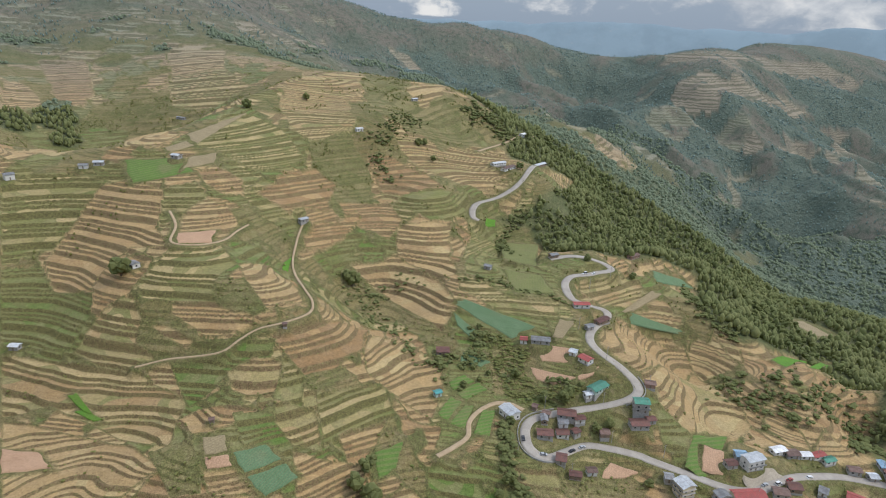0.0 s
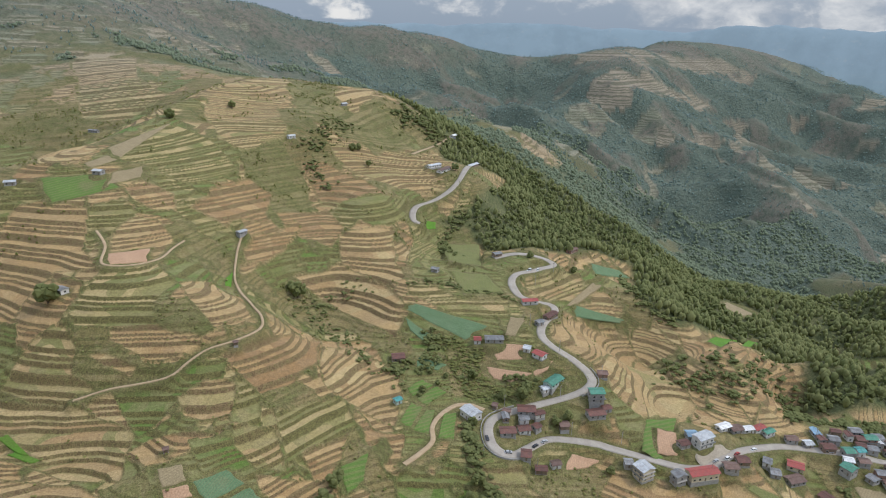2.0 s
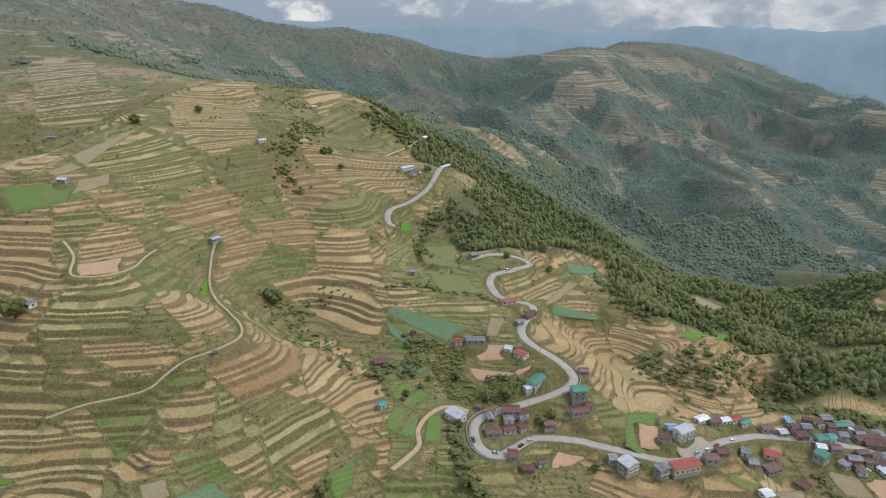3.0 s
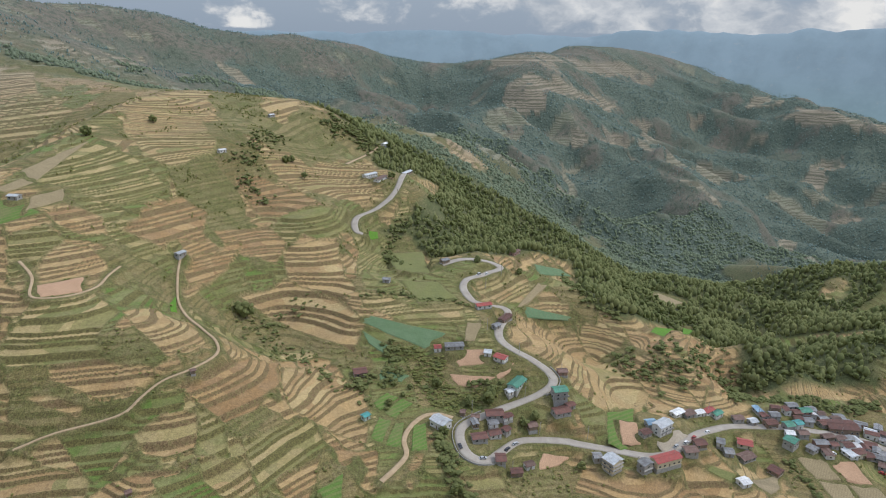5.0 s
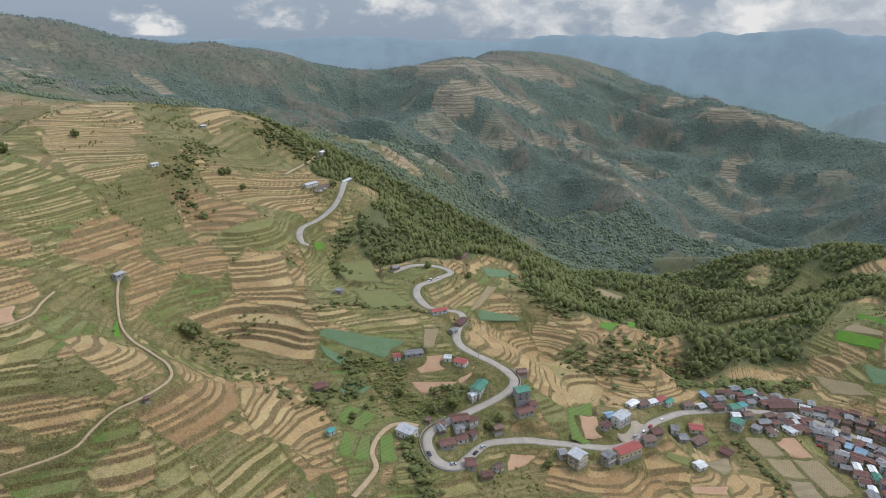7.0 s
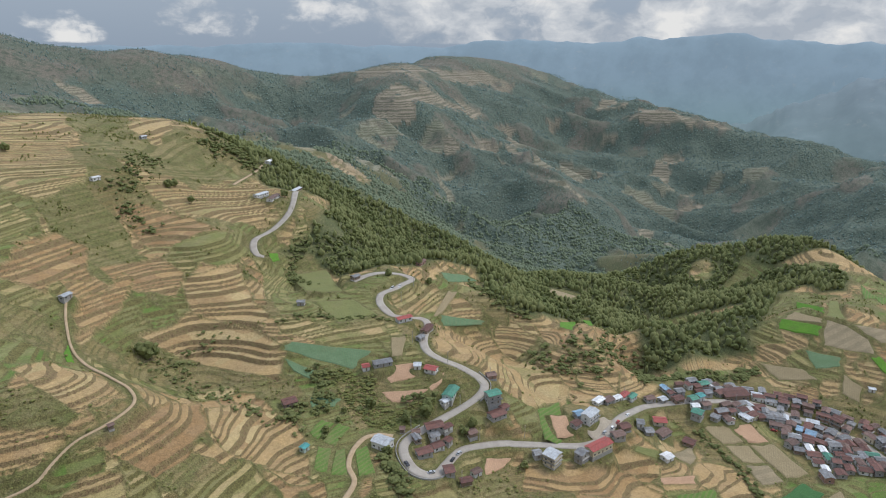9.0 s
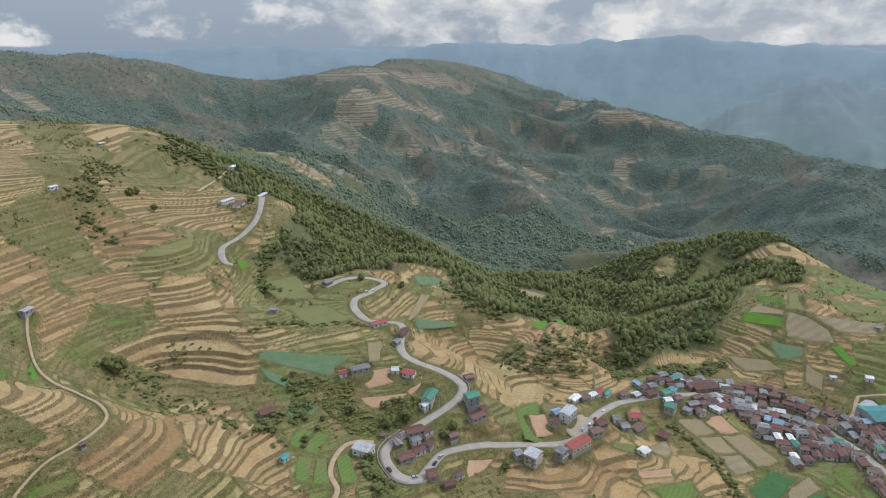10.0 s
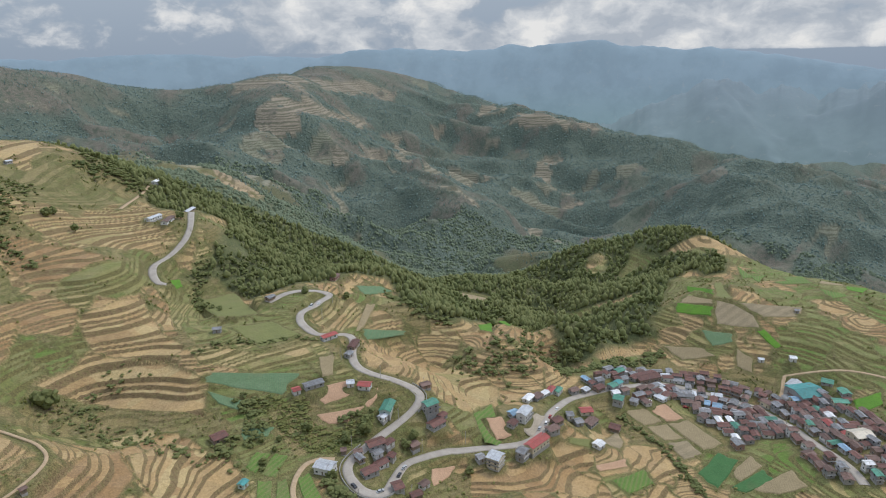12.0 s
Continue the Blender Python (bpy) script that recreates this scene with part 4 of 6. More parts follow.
ALL_HOUSES = [(x, y, turn, (0.68 if rows is HILL else 0.86) * length, (0.70 if rows is HILL else 0.84) * depth, storeys, roof, wall) for rows in (BEND, BEND_MORE, ROAD, STREET, LOWER, UPPER, HILL) for x, y, turn, length, depth, storeys, roof, wall in rows] + town()
PADS = [(row[0], row[1], float(relief(np.array([row[0] * 1.0]), np.array([row[1] * 1.0]))[0]), 0.5 * math.hypot(row[3], row[4])) for row in ALL_HOUSES]


SLOPE_X, SLOPE_Y = np.arange(-720, 900, 12.0), np.arange(100, 1120, 12.0)
RISE_Y, RISE_X = np.gradient(relief(*np.meshgrid(SLOPE_X, SLOPE_Y)), 12.0)
SLOPE_MAP = np.hypot(RISE_X, RISE_Y)


def steepness(x, y):
    """Rise per metre of the land, from a coarse map of it."""
    i = np.clip((x - SLOPE_X[0]) / 12.0, 0, len(SLOPE_X) - 1.001)
    j = np.clip((y - SLOPE_Y[0]) / 12.0, 0, len(SLOPE_Y) - 1.001)
    i0, j0 = i.astype(int), j.astype(int)
    fi, fj = i - i0, j - j0
    low = SLOPE_MAP[j0, i0] * (1 - fi) + SLOPE_MAP[j0, i0 + 1] * fi
    high = SLOPE_MAP[j0 + 1, i0] * (1 - fi) + SLOPE_MAP[j0 + 1, i0 + 1] * fi
    return low * (1 - fj) + high * fj


def ground_data(x, y, full=False):
    """Height of the finished ground, level on the terraces, and how far it is terraced and wooded (and, if full, the plot's number and tone)."""
    hs = relief(x, y)
    r = np.hypot(x + 45, y - 15)
    farm = inside(x, y, FARMED, 6)
    nose = inside(x, y, NOSE, 10)
    for ledge in LEDGES:
        nose = np.maximum(nose, inside(x, y, ledge, 4))
    clear = inside(x, y, CLEARING, 4)
    near = r < 1050
    sx, sy, gap, (h1, h2, h3, h4) = [np.empty_like(x) for _ in range(3)] + [[np.empty_like(x) for _ in range(4)]]
    for sel, size, salt in ((near, 31.0, 11), (~near, 30.0, 29)):
        if sel.any():
            wide = 1.0 if size > 30.5 else 0.5
            a, b, c, hh = blocks(x[sel] * wide, y[sel], size, salt)
            sx[sel], sy[sel], gap[sel] = a / wide, b, c
            h1[sel], h2[sel], h3[sel], h4[sel] = hh
    bare = np.minimum(nearest_mark(sx, sy, BARE), nearest_mark(sx, sy, KNOLL_BARE))
    green = np.minimum(nearest_mark(sx, sy, GREEN), nearest_mark(sx, sy, KNOLL_GREEN))
    bank = np.minimum(nearest_mark(sx, sy, BANKS), nearest_mark(sx, sy, KNOLL_BANKS)) * 1.05
    least = np.minimum(np.minimum(bare, green), bank)
    none = least > 1.35
    is_bank = np.where(none, h1 > 0.80, bank == least)
    is_green = np.where(none, (h1 > np.where(sx > 430, 0.28, 0.44)) & (h1 <= 0.80), (green == least) & ~is_bank)
    outfield = inside(x, y, OUTFIELD, 40)
    far_bare, far_green = nearest_mark(sx, sy, FAR_BARE), nearest_mark(sx, sy, FAR_GREEN)
    far_field = (~near) & ((np.minimum(far_bare, far_green) < 0.26) | (h4 > 0.985 - 0.43 * outfield))
    is_green = np.where(near, is_green, np.where(np.minimum(far_bare, far_green) < 0.8, far_green < far_bare, h1 > 0.35))
    edge = smooth(gap, 0.8, 3.4)
    worked = np.full(x.shape, -1.0)
    for number, (kind, quad) in enumerate(QUARTERS):
        q = np.array(quad, float)
        k = np.flatnonzero((x > q[:, 0].min() - 3) & (x < q[:, 0].max() + 3) & (y > q[:, 1].min() - 3) & (y < q[:, 1].max() + 3))
        if not len(k):
            continue
        bend = 4.0 * (fbm(x[k] + 40, y[k], 14, 2) - 0.5) + 26.0 * smooth(y[k], 380, 600) * (fbm(x[k] - 90, y[k] + 30, 34, 2) - 0.5)
        remote = smooth(y[k], 950, 1250)
        bend = bend + 110.0 * remote * (fbm(x[k] + 15, y[k] - 70, 75, 4) - 0.5)
        m = inside(x[k] + bend, y[k] - bend, quad, 2.6)
        k, m = k[m > 0.5], m[m > 0.5]
        lo, hi = QUARTER_TONE[kind]
        dice = LATTICE[number, 40:44]
        h1[k], h2[k], h3[k], h4[k] = dice
        sx[k], sy[k] = q.mean(0)
        is_bank[k], is_green[k], edge[k] = kind in ("brush", "heath"), kind in ("vert", "green", "olive"), smooth(m, 0.5, 0.9)
        worked[k] = lo + (hi - lo) * dice[0]
    far_field = far_field | (~near & (worked >= 0))
    rough = smooth(fbm(x + 70, y - 40, 60, 3), 0.64, 0.72)
    terr = np.maximum(farm, nose) * np.where(is_bank, 0.30, 1.0) * np.where(worked >= 0, 1.0, 1 - 0.8 * rough)
    terr = np.where(near, terr, 0.85 * far_field * smooth(fbm(x - 33, y + 12, 38, 3), 0.26, 0.42)) * edge
    thicket = 1 - smooth(nearest_mark(x, y, THICKETS), 0.85, 1.05)
    wood = np.where(near, np.maximum(1 - np.maximum(np.maximum(farm, nose), clear), thicket), 1.0 - far_field)
    glade = smooth(fbm(x + 500, y * 1.3 + 200, 110, 4), 0.54, 0.63) * (~near)
    wood = wood * (1 - 0.95 * glade)
    bald = smooth(hs + 150 * (fbm(x + 40, y + 90, 170, 4) - 0.5), 195, 235) * smooth(r, 1000, 1500)
    wood = np.clip(wood * (1 - bald) * (1 - outfield * smooth(fbm(x, y + 500, 110, 3), 0.44, 0.50)), 0, 1)
    terr = np.clip(terr * (1 - thicket), 0, 1)
    step = np.where(near, np.clip(5.4 * steepness(sx, sy), 0.60, 2.7) * (0.78 + 0.44 * h2) * (1 + 0.3 * smooth(r, 500, 900)), 5.0 + 3.0 * h2)
    ang, lean = 6.283 * h3, 0.05 * h4
    even = (0.24 + 0.36 * smooth(y, 590, 720) * (1 - smooth(x, 60, 150))) * smooth(r, 200, 320) * (1 - smooth(x, 300, 380)) * near
    tilt = even * (0.36 * r + 30 - hs)
    tilt = tilt + lean * (np.cos(ang) * (x - sx) + np.sin(ang) * (y - sy))
    u = (hs + tilt) / step + 7.3 * h1
    wave = u
    u = u + 0.35 * np.sin(1.7 * wave + 6 * h2)
    # banks are about as wide as they are high, however gentle the slope
    bank_share = np.clip(1.5 * steepness(x, y) / step, 0.13, 0.34 + 0.14 * smooth(y, 500, 640) * (1 - smooth(x, 60, 160)))
    f = u - np.floor(u)
    f = np.where(f < 1 - bank_share, f * 0.66 / (1 - bank_share), 0.66 + 0.34 * (f - 1 + bank_share) / bank_share)
    tz = step * (np.floor(u) + 0.06 * f + 0.94 * smooth(f, 0.68, 0.97) - 7.3 * h1 - 0.35 * np.sin(1.7 * wave + 6 * h2)) - tilt
    u = np.floor(u) + f
    z = hs * (1 - terr) + tz * terr
    tone = np.where(worked >= 0, worked, np.where(is_green, np.where(sx > 430, 0.74, 0.60) + np.where(sx > 430, 0.24, 0.36) * h4, 0.02 + np.where(sx > 430, 0.16, 0.50) * h4))
    for kind, quad in PLOTS:
        q = np.array(quad, float)
        near_q = (np.abs(x - q[:, 0].mean()) < 45) & (np.abs(y - q[:, 1].mean()) < 45)
        if near_q.any():
            wide = q + (q - q.mean(0)) * (2.6 / np.hypot(*(q - q.mean(0)).T).mean())
            m = inside(x[near_q], y[near_q], wide.tolist(), 2.0)
            zc = relief(q[:, 0], q[:, 1])
            plane = np.linalg.lstsq(np.c_[q, np.ones(4)], zc, rcond=None)[0]
            flat_z = plane[0] * x[near_q] + plane[1] * y[near_q] + plane[2]
            z[near_q] = z[near_q] * (1 - m) + flat_z * m
            terr[near_q] *= 1 - m
            wood[near_q] *= 1 - inside(x[near_q], y[near_q], (q + (q - q.mean(0)) * 0.35).tolist(), 3.0)
    for px, py, pz, reach in PADS:
        k = np.flatnonzero((np.abs(x - px) < reach + 4) & (np.abs(y - py) < reach + 4))
        if len(k):
            m = 1 - smooth(np.hypot(x[k] - px, y[k] - py), reach, reach + 4)
            z[k] = z[k] * (1 - m) + pz * m
            terr[k] *= 1 - 0.9 * m
    for name, way3, half in ROADS:
        lo, hi = way3[:, :2].min(0) - 20, way3[:, :2].max(0) + 20
        close = np.flatnonzero((x > lo[0]) & (x < hi[0]) & (y > lo[1]) & (y < hi[1]))
        for part_ in np.array_split(close, max(1, len(close) // 20000)):
            if len(part_):
                d = np.hypot(x[part_, None] - way3[None, :, 0], y[part_, None] - way3[None, :, 1])
                j = d.argmin(1)
                m = 1 - smooth(d[np.arange(len(part_)), j], half + 0.8, half * 2 + 4)
                z[part_] = z[part_] * (1 - m) + way3[j, 2] * m
                terr[part_] *= 1 - m
                wood[part_] *= 1 - m
    if full:
        return z, u, terr, wood, h1, tone
    return z, u, terr, wood


def ground_at(x, y):
    return float(ground_data(np.array([float(x)]), np.array([float(y)]))[0][0])


# ---- materials ----
def material(name, rough=0.9, metal=0.0):
    m = bpy.data.materials.new(name)
    m.use_nodes = True
    n = Nodes(m.node_tree)
    bsdf = n.add("BsdfPrincipled", None, Roughness=rough, Metallic=metal)
    bsdf.inputs["Specular IOR Level"].default_value = 0.2
    n.add("OutputMaterial", None, Surface=bsdf.outputs[0])
    return m, n, bsdf


def place(n):
    return n.add("NewGeometry").outputs["Position"]


def attr(n, name):
    return n.add("Attribute", {"attribute_name": name}).outputs["Fac"]


def land_material():
    m, n, bsdf = material("land")
    pos = place(n)
    u, terr, wood = attr(n, "level"), attr(n, "terrace"), attr(n, "wood")
    fine, mid = n.noise(pos, 0.55, 4.0), n.noise(pos, 0.07, 4.0)
    f = n.math("FRACT", n.math("ADD", u, n.math("MULTIPLY", n.math("SUBTRACT", n.noise(pos, 0.25, 3.0), 0.5), 0.13)))
    rung = n.math("FLOOR", u)
    # each tread of a block has a tone of its own, and may change along its length
    along = n.math("FLOOR", n.math("MULTIPLY", n.noise(n.add("Mapping", None, Vector=pos, Scale=(1.0, 1.0, 0.0)).outputs[0], 0.035, 0.0), 9.0))
    key = n.add("CombineXYZ", None, X=n.math("ADD", rung, n.math("MULTIPLY", along, 17.0)), Y=n.math("MULTIPLY", attr(n, "plot"), 91.0)).outputs[0]
    one = n.add("TexWhiteNoise", {"noise_dimensions": "2D"}, Vector=key).outputs["Value"]
    choice = n.math("ADD", attr(n, "tone"), n.math("MULTIPLY", n.math("SUBTRACT", one, 0.5), 0.30))
    tread = n.ramp(choice, [(0.00, (0.276, 0.170, 0.079)), (0.14, (0.384, 0.254, 0.117)), (0.26, (0.438, 0.308, 0.146)), (0.36, (0.322, 0.212, 0.100)), (0.46, (0.446, 0.339, 0.165)), (0.56, (0.274, 0.230, 0.096)), (0.66, (0.182, 0.184, 0.065)), (0.78, (0.134, 0.154, 0.046)), (0.88, (0.192, 0.198, 0.074)), (0.97, (0.108, 0.171, 0.036))])
    tread = n.mix(n.math("MULTIPLY", n.step(mid, 0.35, 0.75), 0.30), tread, (0.33, 0.25, 0.155))
    grass = n.mix(n.step(mid, 0.3, 0.7), (0.112, 0.112, 0.038), (0.178, 0.150, 0.066))
    grass = n.mix(n.math("MULTIPLY", n.step(fine, 0.42, 0.72), 0.55), grass, (0.070, 0.090, 0.030))
    grass = n.mix(n.math("MULTIPLY", n.step(n.noise(pos, 0.28, 5.0, 0.7), 0.52, 0.66), 0.5), grass, (0.195, 0.158, 0.090))
    riser = n.mix(n.step(attr(n, "tone"), 0.42, 0.60), (0.220, 0.154, 0.080), (0.150, 0.132, 0.052))
    riser = n.mix(n.math("MULTIPLY", n.step(fine, 0.40, 0.70), 0.65), riser, (0.112, 0.106, 0.040))
    lip = n.math("SUBTRACT", f, n.math("MULTIPLY", n.step(n.add("VectorMath", {"operation": "LENGTH"}, i0=pos).outputs["Value"], 380.0, 650.0), -0.12))
    on_tread = n.math("SUBTRACT", 1.0, n.step(lip, 0.64, 0.72))
    # haze painted in by distance: far treads and banks turn grey
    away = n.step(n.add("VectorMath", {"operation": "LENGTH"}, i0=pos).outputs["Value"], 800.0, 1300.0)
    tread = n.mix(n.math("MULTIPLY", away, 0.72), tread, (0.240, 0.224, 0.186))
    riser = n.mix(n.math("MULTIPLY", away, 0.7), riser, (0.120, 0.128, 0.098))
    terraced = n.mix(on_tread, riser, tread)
    # heath of the far heights, its brown greyed by painted haze
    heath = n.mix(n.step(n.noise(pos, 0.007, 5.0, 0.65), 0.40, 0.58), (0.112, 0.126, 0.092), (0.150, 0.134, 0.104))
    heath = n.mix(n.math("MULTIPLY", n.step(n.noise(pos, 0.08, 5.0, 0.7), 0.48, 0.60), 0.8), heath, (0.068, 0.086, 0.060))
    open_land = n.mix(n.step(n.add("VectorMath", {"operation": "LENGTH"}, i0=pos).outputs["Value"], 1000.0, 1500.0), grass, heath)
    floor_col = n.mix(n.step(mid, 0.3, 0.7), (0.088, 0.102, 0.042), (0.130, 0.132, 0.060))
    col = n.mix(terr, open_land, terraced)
    # the far wood floor goes blue-green, haze put into its colour
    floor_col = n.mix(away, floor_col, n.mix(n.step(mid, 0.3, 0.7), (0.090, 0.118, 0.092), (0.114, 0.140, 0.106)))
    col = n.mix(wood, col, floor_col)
    grain = n.noise(pos, 1.5, 4.0, 0.7)
    calm = n.math("MULTIPLY", terr, on_tread)
    col = n.mix(n.math("SUBTRACT", 0.58, n.math("MULTIPLY", calm, 0.30)), col, n.mix(n.step(fine, 0.25, 0.75), (0.22, 0.22, 0.22), (0.78, 0.78, 0.78)), "OVERLAY")
    col = n.mix(n.math("SUBTRACT", 0.62, n.math("MULTIPLY", calm, 0.30)), col, n.mix(n.step(grain, 0.30, 0.70), (0.15, 0.15, 0.15), (0.85, 0.85, 0.85)), "OVERLAY")
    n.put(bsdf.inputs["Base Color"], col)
    canopy = n.math("MULTIPLY", n.math("MULTIPLY", wood, away), n.math("MULTIPLY", n.noise(pos, 0.14, 3.0, 0.6), 9.0))
    bump = n.add("Bump", None, Strength=0.8, Distance=0.7, Height=n.math("ADD", canopy, n.noise(pos, 1.1, 4.0, 0.65)))
    n.put(bsdf.inputs["Normal"], bump.outputs[0])
    return m


def simple(name, a, b, size, rough=0.9, bump=0.0, metal=0.0, vary=0.0):
    """Two tones mixed by noise of that size in metres, with a finer grain; vary: how far each object's tone differs."""
    m, n, bsdf = material(name, rough, metal)
    pos = place(n)
    col = n.mix(n.step(n.noise(pos, 1.0 / size, 4.0), 0.3, 0.7), a, b)
    col = n.mix(0.3, col, n.mix(n.noise(pos, 6.0 / size, 3.0), (0.2, 0.2, 0.2), (0.8, 0.8, 0.8)), "OVERLAY")
    if vary:
        rnd = n.add("ObjectInfo").outputs["Random"]
        hsv = n.add("HueSaturation", None, Hue=0.5, Saturation=n.math("ADD", 1 - vary / 2, n.math("MULTIPLY", rnd, vary)), Value=n.math("ADD", 1 - vary, n.math("MULTIPLY", rnd, 2 * vary)), Color=col)
        col = hsv.outputs[0]
    n.put(bsdf.inputs["Base Color"], col)
    if bump:
        n.put(bsdf.inputs["Normal"], n.add("Bump", None, Strength=bump, Distance=size * 0.2, Height=n.noise(pos, 4.0 / size, 4.0)).outputs[0])
    return m


def leafy(name, a, b, c):
    """Foliage: tone differs from clump to clump."""
    m, n, bsdf = material(name, 0.85)
    pos = place(n)
    isl = n.add("NewGeometry").outputs["Random Per Island"]
    col = n.mix(isl, a, b)
    col = n.mix(n.math("MULTIPLY", n.step(n.noise(pos, 1.4, 3.0), 0.4, 0.7), 0.6), col, c)
    col = n.mix(n.math("MULTIPLY", n.step(n.noise(pos, 0.011, 3.0), 0.35, 0.65), 0.5), col, b)
    n.put(bsdf.inputs["Base Color"], col)
    thin = n.add("BsdfTranslucent", None, Color=col)
    both = n.add("MixShader", None, Fac=0.48, i1=bsdf.outputs[0], i2=thin.outputs[0])
    last = next(k for k in n.tree.nodes if k.type == "OUTPUT_MATERIAL")
    n.put(last.inputs[0], both.outputs[0])
    return m


def roofing(name, a, b, rough=0.6):
    """Ribbed metal sheet with rust and fading."""
    m, n, bsdf = material(name, rough)
    co = n.add("TexCoord").outputs["Object"]
    rnd = n.add("ObjectInfo").outputs["Random"]
    shifted = n.add("VectorMath", {"operation": "ADD"}, i0=co, i1=n.add("CombineXYZ", None, X=n.math("MULTIPLY", rnd, 60.0)).outputs[0]).outputs[0]
    col = n.mix(n.step(n.noise(shifted, 0.5, 4.0), 0.35, 0.65), a, b)
    wave = n.add("TexWave", {"bands_direction": "X"}, Vector=co, Scale=2.2, Distortion=0.2)
    col = n.mix(0.25, col, n.mix(wave.outputs[1], (0.3, 0.3, 0.3), (0.7, 0.7, 0.7)), "OVERLAY")
    streak = n.noise(n.add("Mapping", None, Vector=shifted, Scale=(1.6, 0.25, 0.25)).outputs[0], 1.2, 4.0)
    col = n.mix(n.math("MULTIPLY", n.step(streak, 0.52, 0.72), 0.5), col, (0.16, 0.085, 0.05))
    hsv = n.add("HueSaturation", None, Value=n.math("ADD", 0.72, n.math("MULTIPLY", rnd, 0.5)), Color=col)
    n.put(bsdf.inputs["Base Color"], hsv.outputs[0])
    n.put(bsdf.inputs["Normal"], n.add("Bump", None, Strength=0.5, Distance=0.05, Height=wave.outputs[1]).outputs[0])
    return m


def crop(name, a, b, soil, spacing, turn, rows=0.36):
    """Rows of plants over soil."""
    m, n, bsdf = material(name)
    pos = n.add("Mapping", None, Vector=place(n), Rotation=(0, 0, turn)).outputs[0]
    wave = n.add("TexWave", {"bands_direction": "X"}, Vector=pos, Scale=0.314 / spacing * 1.0, Distortion=0.6, Detail=2.0, Detail_Scale=0.4)
    col = n.mix(n.step(n.noise(pos, 0.12, 4.0), 0.3, 0.7), a, b)
    col = n.mix(n.math("MULTIPLY", n.step(wave.outputs[1], 0.35, 0.75), rows), col, soil)
    col = n.mix(n.math("MULTIPLY", n.step(n.noise(pos, 0.05, 5.0), 0.55, 0.72), 0.55), col, soil)
    col = n.mix(0.32, col, n.mix(n.step(n.noise(pos, 1.3, 4.0, 0.7), 0.3, 0.7), (0.2, 0.2, 0.2), (0.8, 0.8, 0.8)), "OVERLAY")
    n.put(bsdf.inputs["Base Color"], col)
    n.put(bsdf.inputs["Normal"], n.add("Bump", None, Strength=0.8, Distance=0.4, Height=n.noise(pos, 1.2, 4.0)).outputs[0])
    return m


LAND = land_material()
ASPHALT = simple("asphalt", (0.315, 0.280, 0.240), (0.38, 0.340, 0.290), 5.0, 0.9, 0.2)
DIRT = simple("dirt", (0.37, 0.27, 0.165), (0.45, 0.335, 0.215), 3.0, 0.95, 0.3)
BARK = simple("bark", (0.09, 0.065, 0.045), (0.14, 0.105, 0.075), 0.4, 0.95, 0.5)
PINE = leafy("pine_needles", (0.226, 0.255, 0.101), (0.314, 0.321, 0.137), (0.176, 0.209, 0.086))
LEAF = leafy("leaves", (0.178, 0.208, 0.080), (0.255, 0.268, 0.104), (0.140, 0.172, 0.064))
SCRUB = leafy("scrub", (0.207, 0.231, 0.074), (0.302, 0.293, 0.109), (0.168, 0.193, 0.063))
# needles past 900 m: paler, bluer than PINE, distance haze painted into the colour
HAZED_MIDWOOD = leafy("hazed_mid_pine_needles", (0.235, 0.284, 0.188), (0.282, 0.328, 0.215), (0.208, 0.253, 0.170))
HAZED_FARWOOD = leafy("hazed_far_pine_needles", (0.245, 0.323, 0.296), (0.282, 0.360, 0.325), (0.220, 0.294, 0.273))
ROOFS = {
    "rust": roofing("rusty_roof", (0.175, 0.082, 0.066), (0.125, 0.070, 0.060)), "red": roofing("red_roof", (0.36, 0.085, 0.075), (0.28, 0.085, 0.075)),
    "brown": roofing("brown_roof", (0.135, 0.085, 0.07), (0.18, 0.12, 0.10)), "grey": roofing("grey_roof", (0.26, 0.265, 0.27), (0.18, 0.18, 0.18)),
    "pale": roofing("pale_roof", (0.55, 0.57, 0.58), (0.42, 0.44, 0.46)), "white": roofing("white_roof", (0.72, 0.72, 0.71), (0.6, 0.6, 0.6)),
    "green": roofing("green_roof", (0.07, 0.22, 0.155), (0.10, 0.26, 0.19)), "teal": roofing("teal_roof", (0.06, 0.24, 0.23), (0.09, 0.29, 0.28)),
    "blue": roofing("blue_roof", (0.24, 0.36, 0.46), (0.17, 0.28, 0.38)), "cream": roofing("cream_roof", (0.66, 0.60, 0.48), (0.58, 0.52, 0.42)),
}
WALLS = {
    "white": simple("white_plaster", (0.66, 0.65, 0.62), (0.55, 0.53, 0.49), 2.0, 0.9, 0.1), "grey": simple("grey_block_wall", (0.36, 0.345, 0.325), (0.27, 0.26, 0.245), 1.5, 0.95, 0.2),
    "brown": simple("brown_board_wall", (0.20, 0.14, 0.10), (0.27, 0.20, 0.15), 1.2, 0.9, 0.2), "rust": simple("rusty_sheet_wall", (0.26, 0.14, 0.105), (0.34, 0.22, 0.17), 1.5, 0.7, 0.2),
    "cream": simple("cream_plaster", (0.62, 0.54, 0.38), (0.52, 0.45, 0.33), 2.0, 0.9, 0.1), "pale": simple("pale_green_wall", (0.42, 0.52, 0.46), (0.36, 0.44, 0.40), 2.0, 0.9, 0.1),
    "green": simple("green_wall", (0.20, 0.34, 0.28), (0.26, 0.38, 0.31), 2.0, 0.9, 0.1),
}
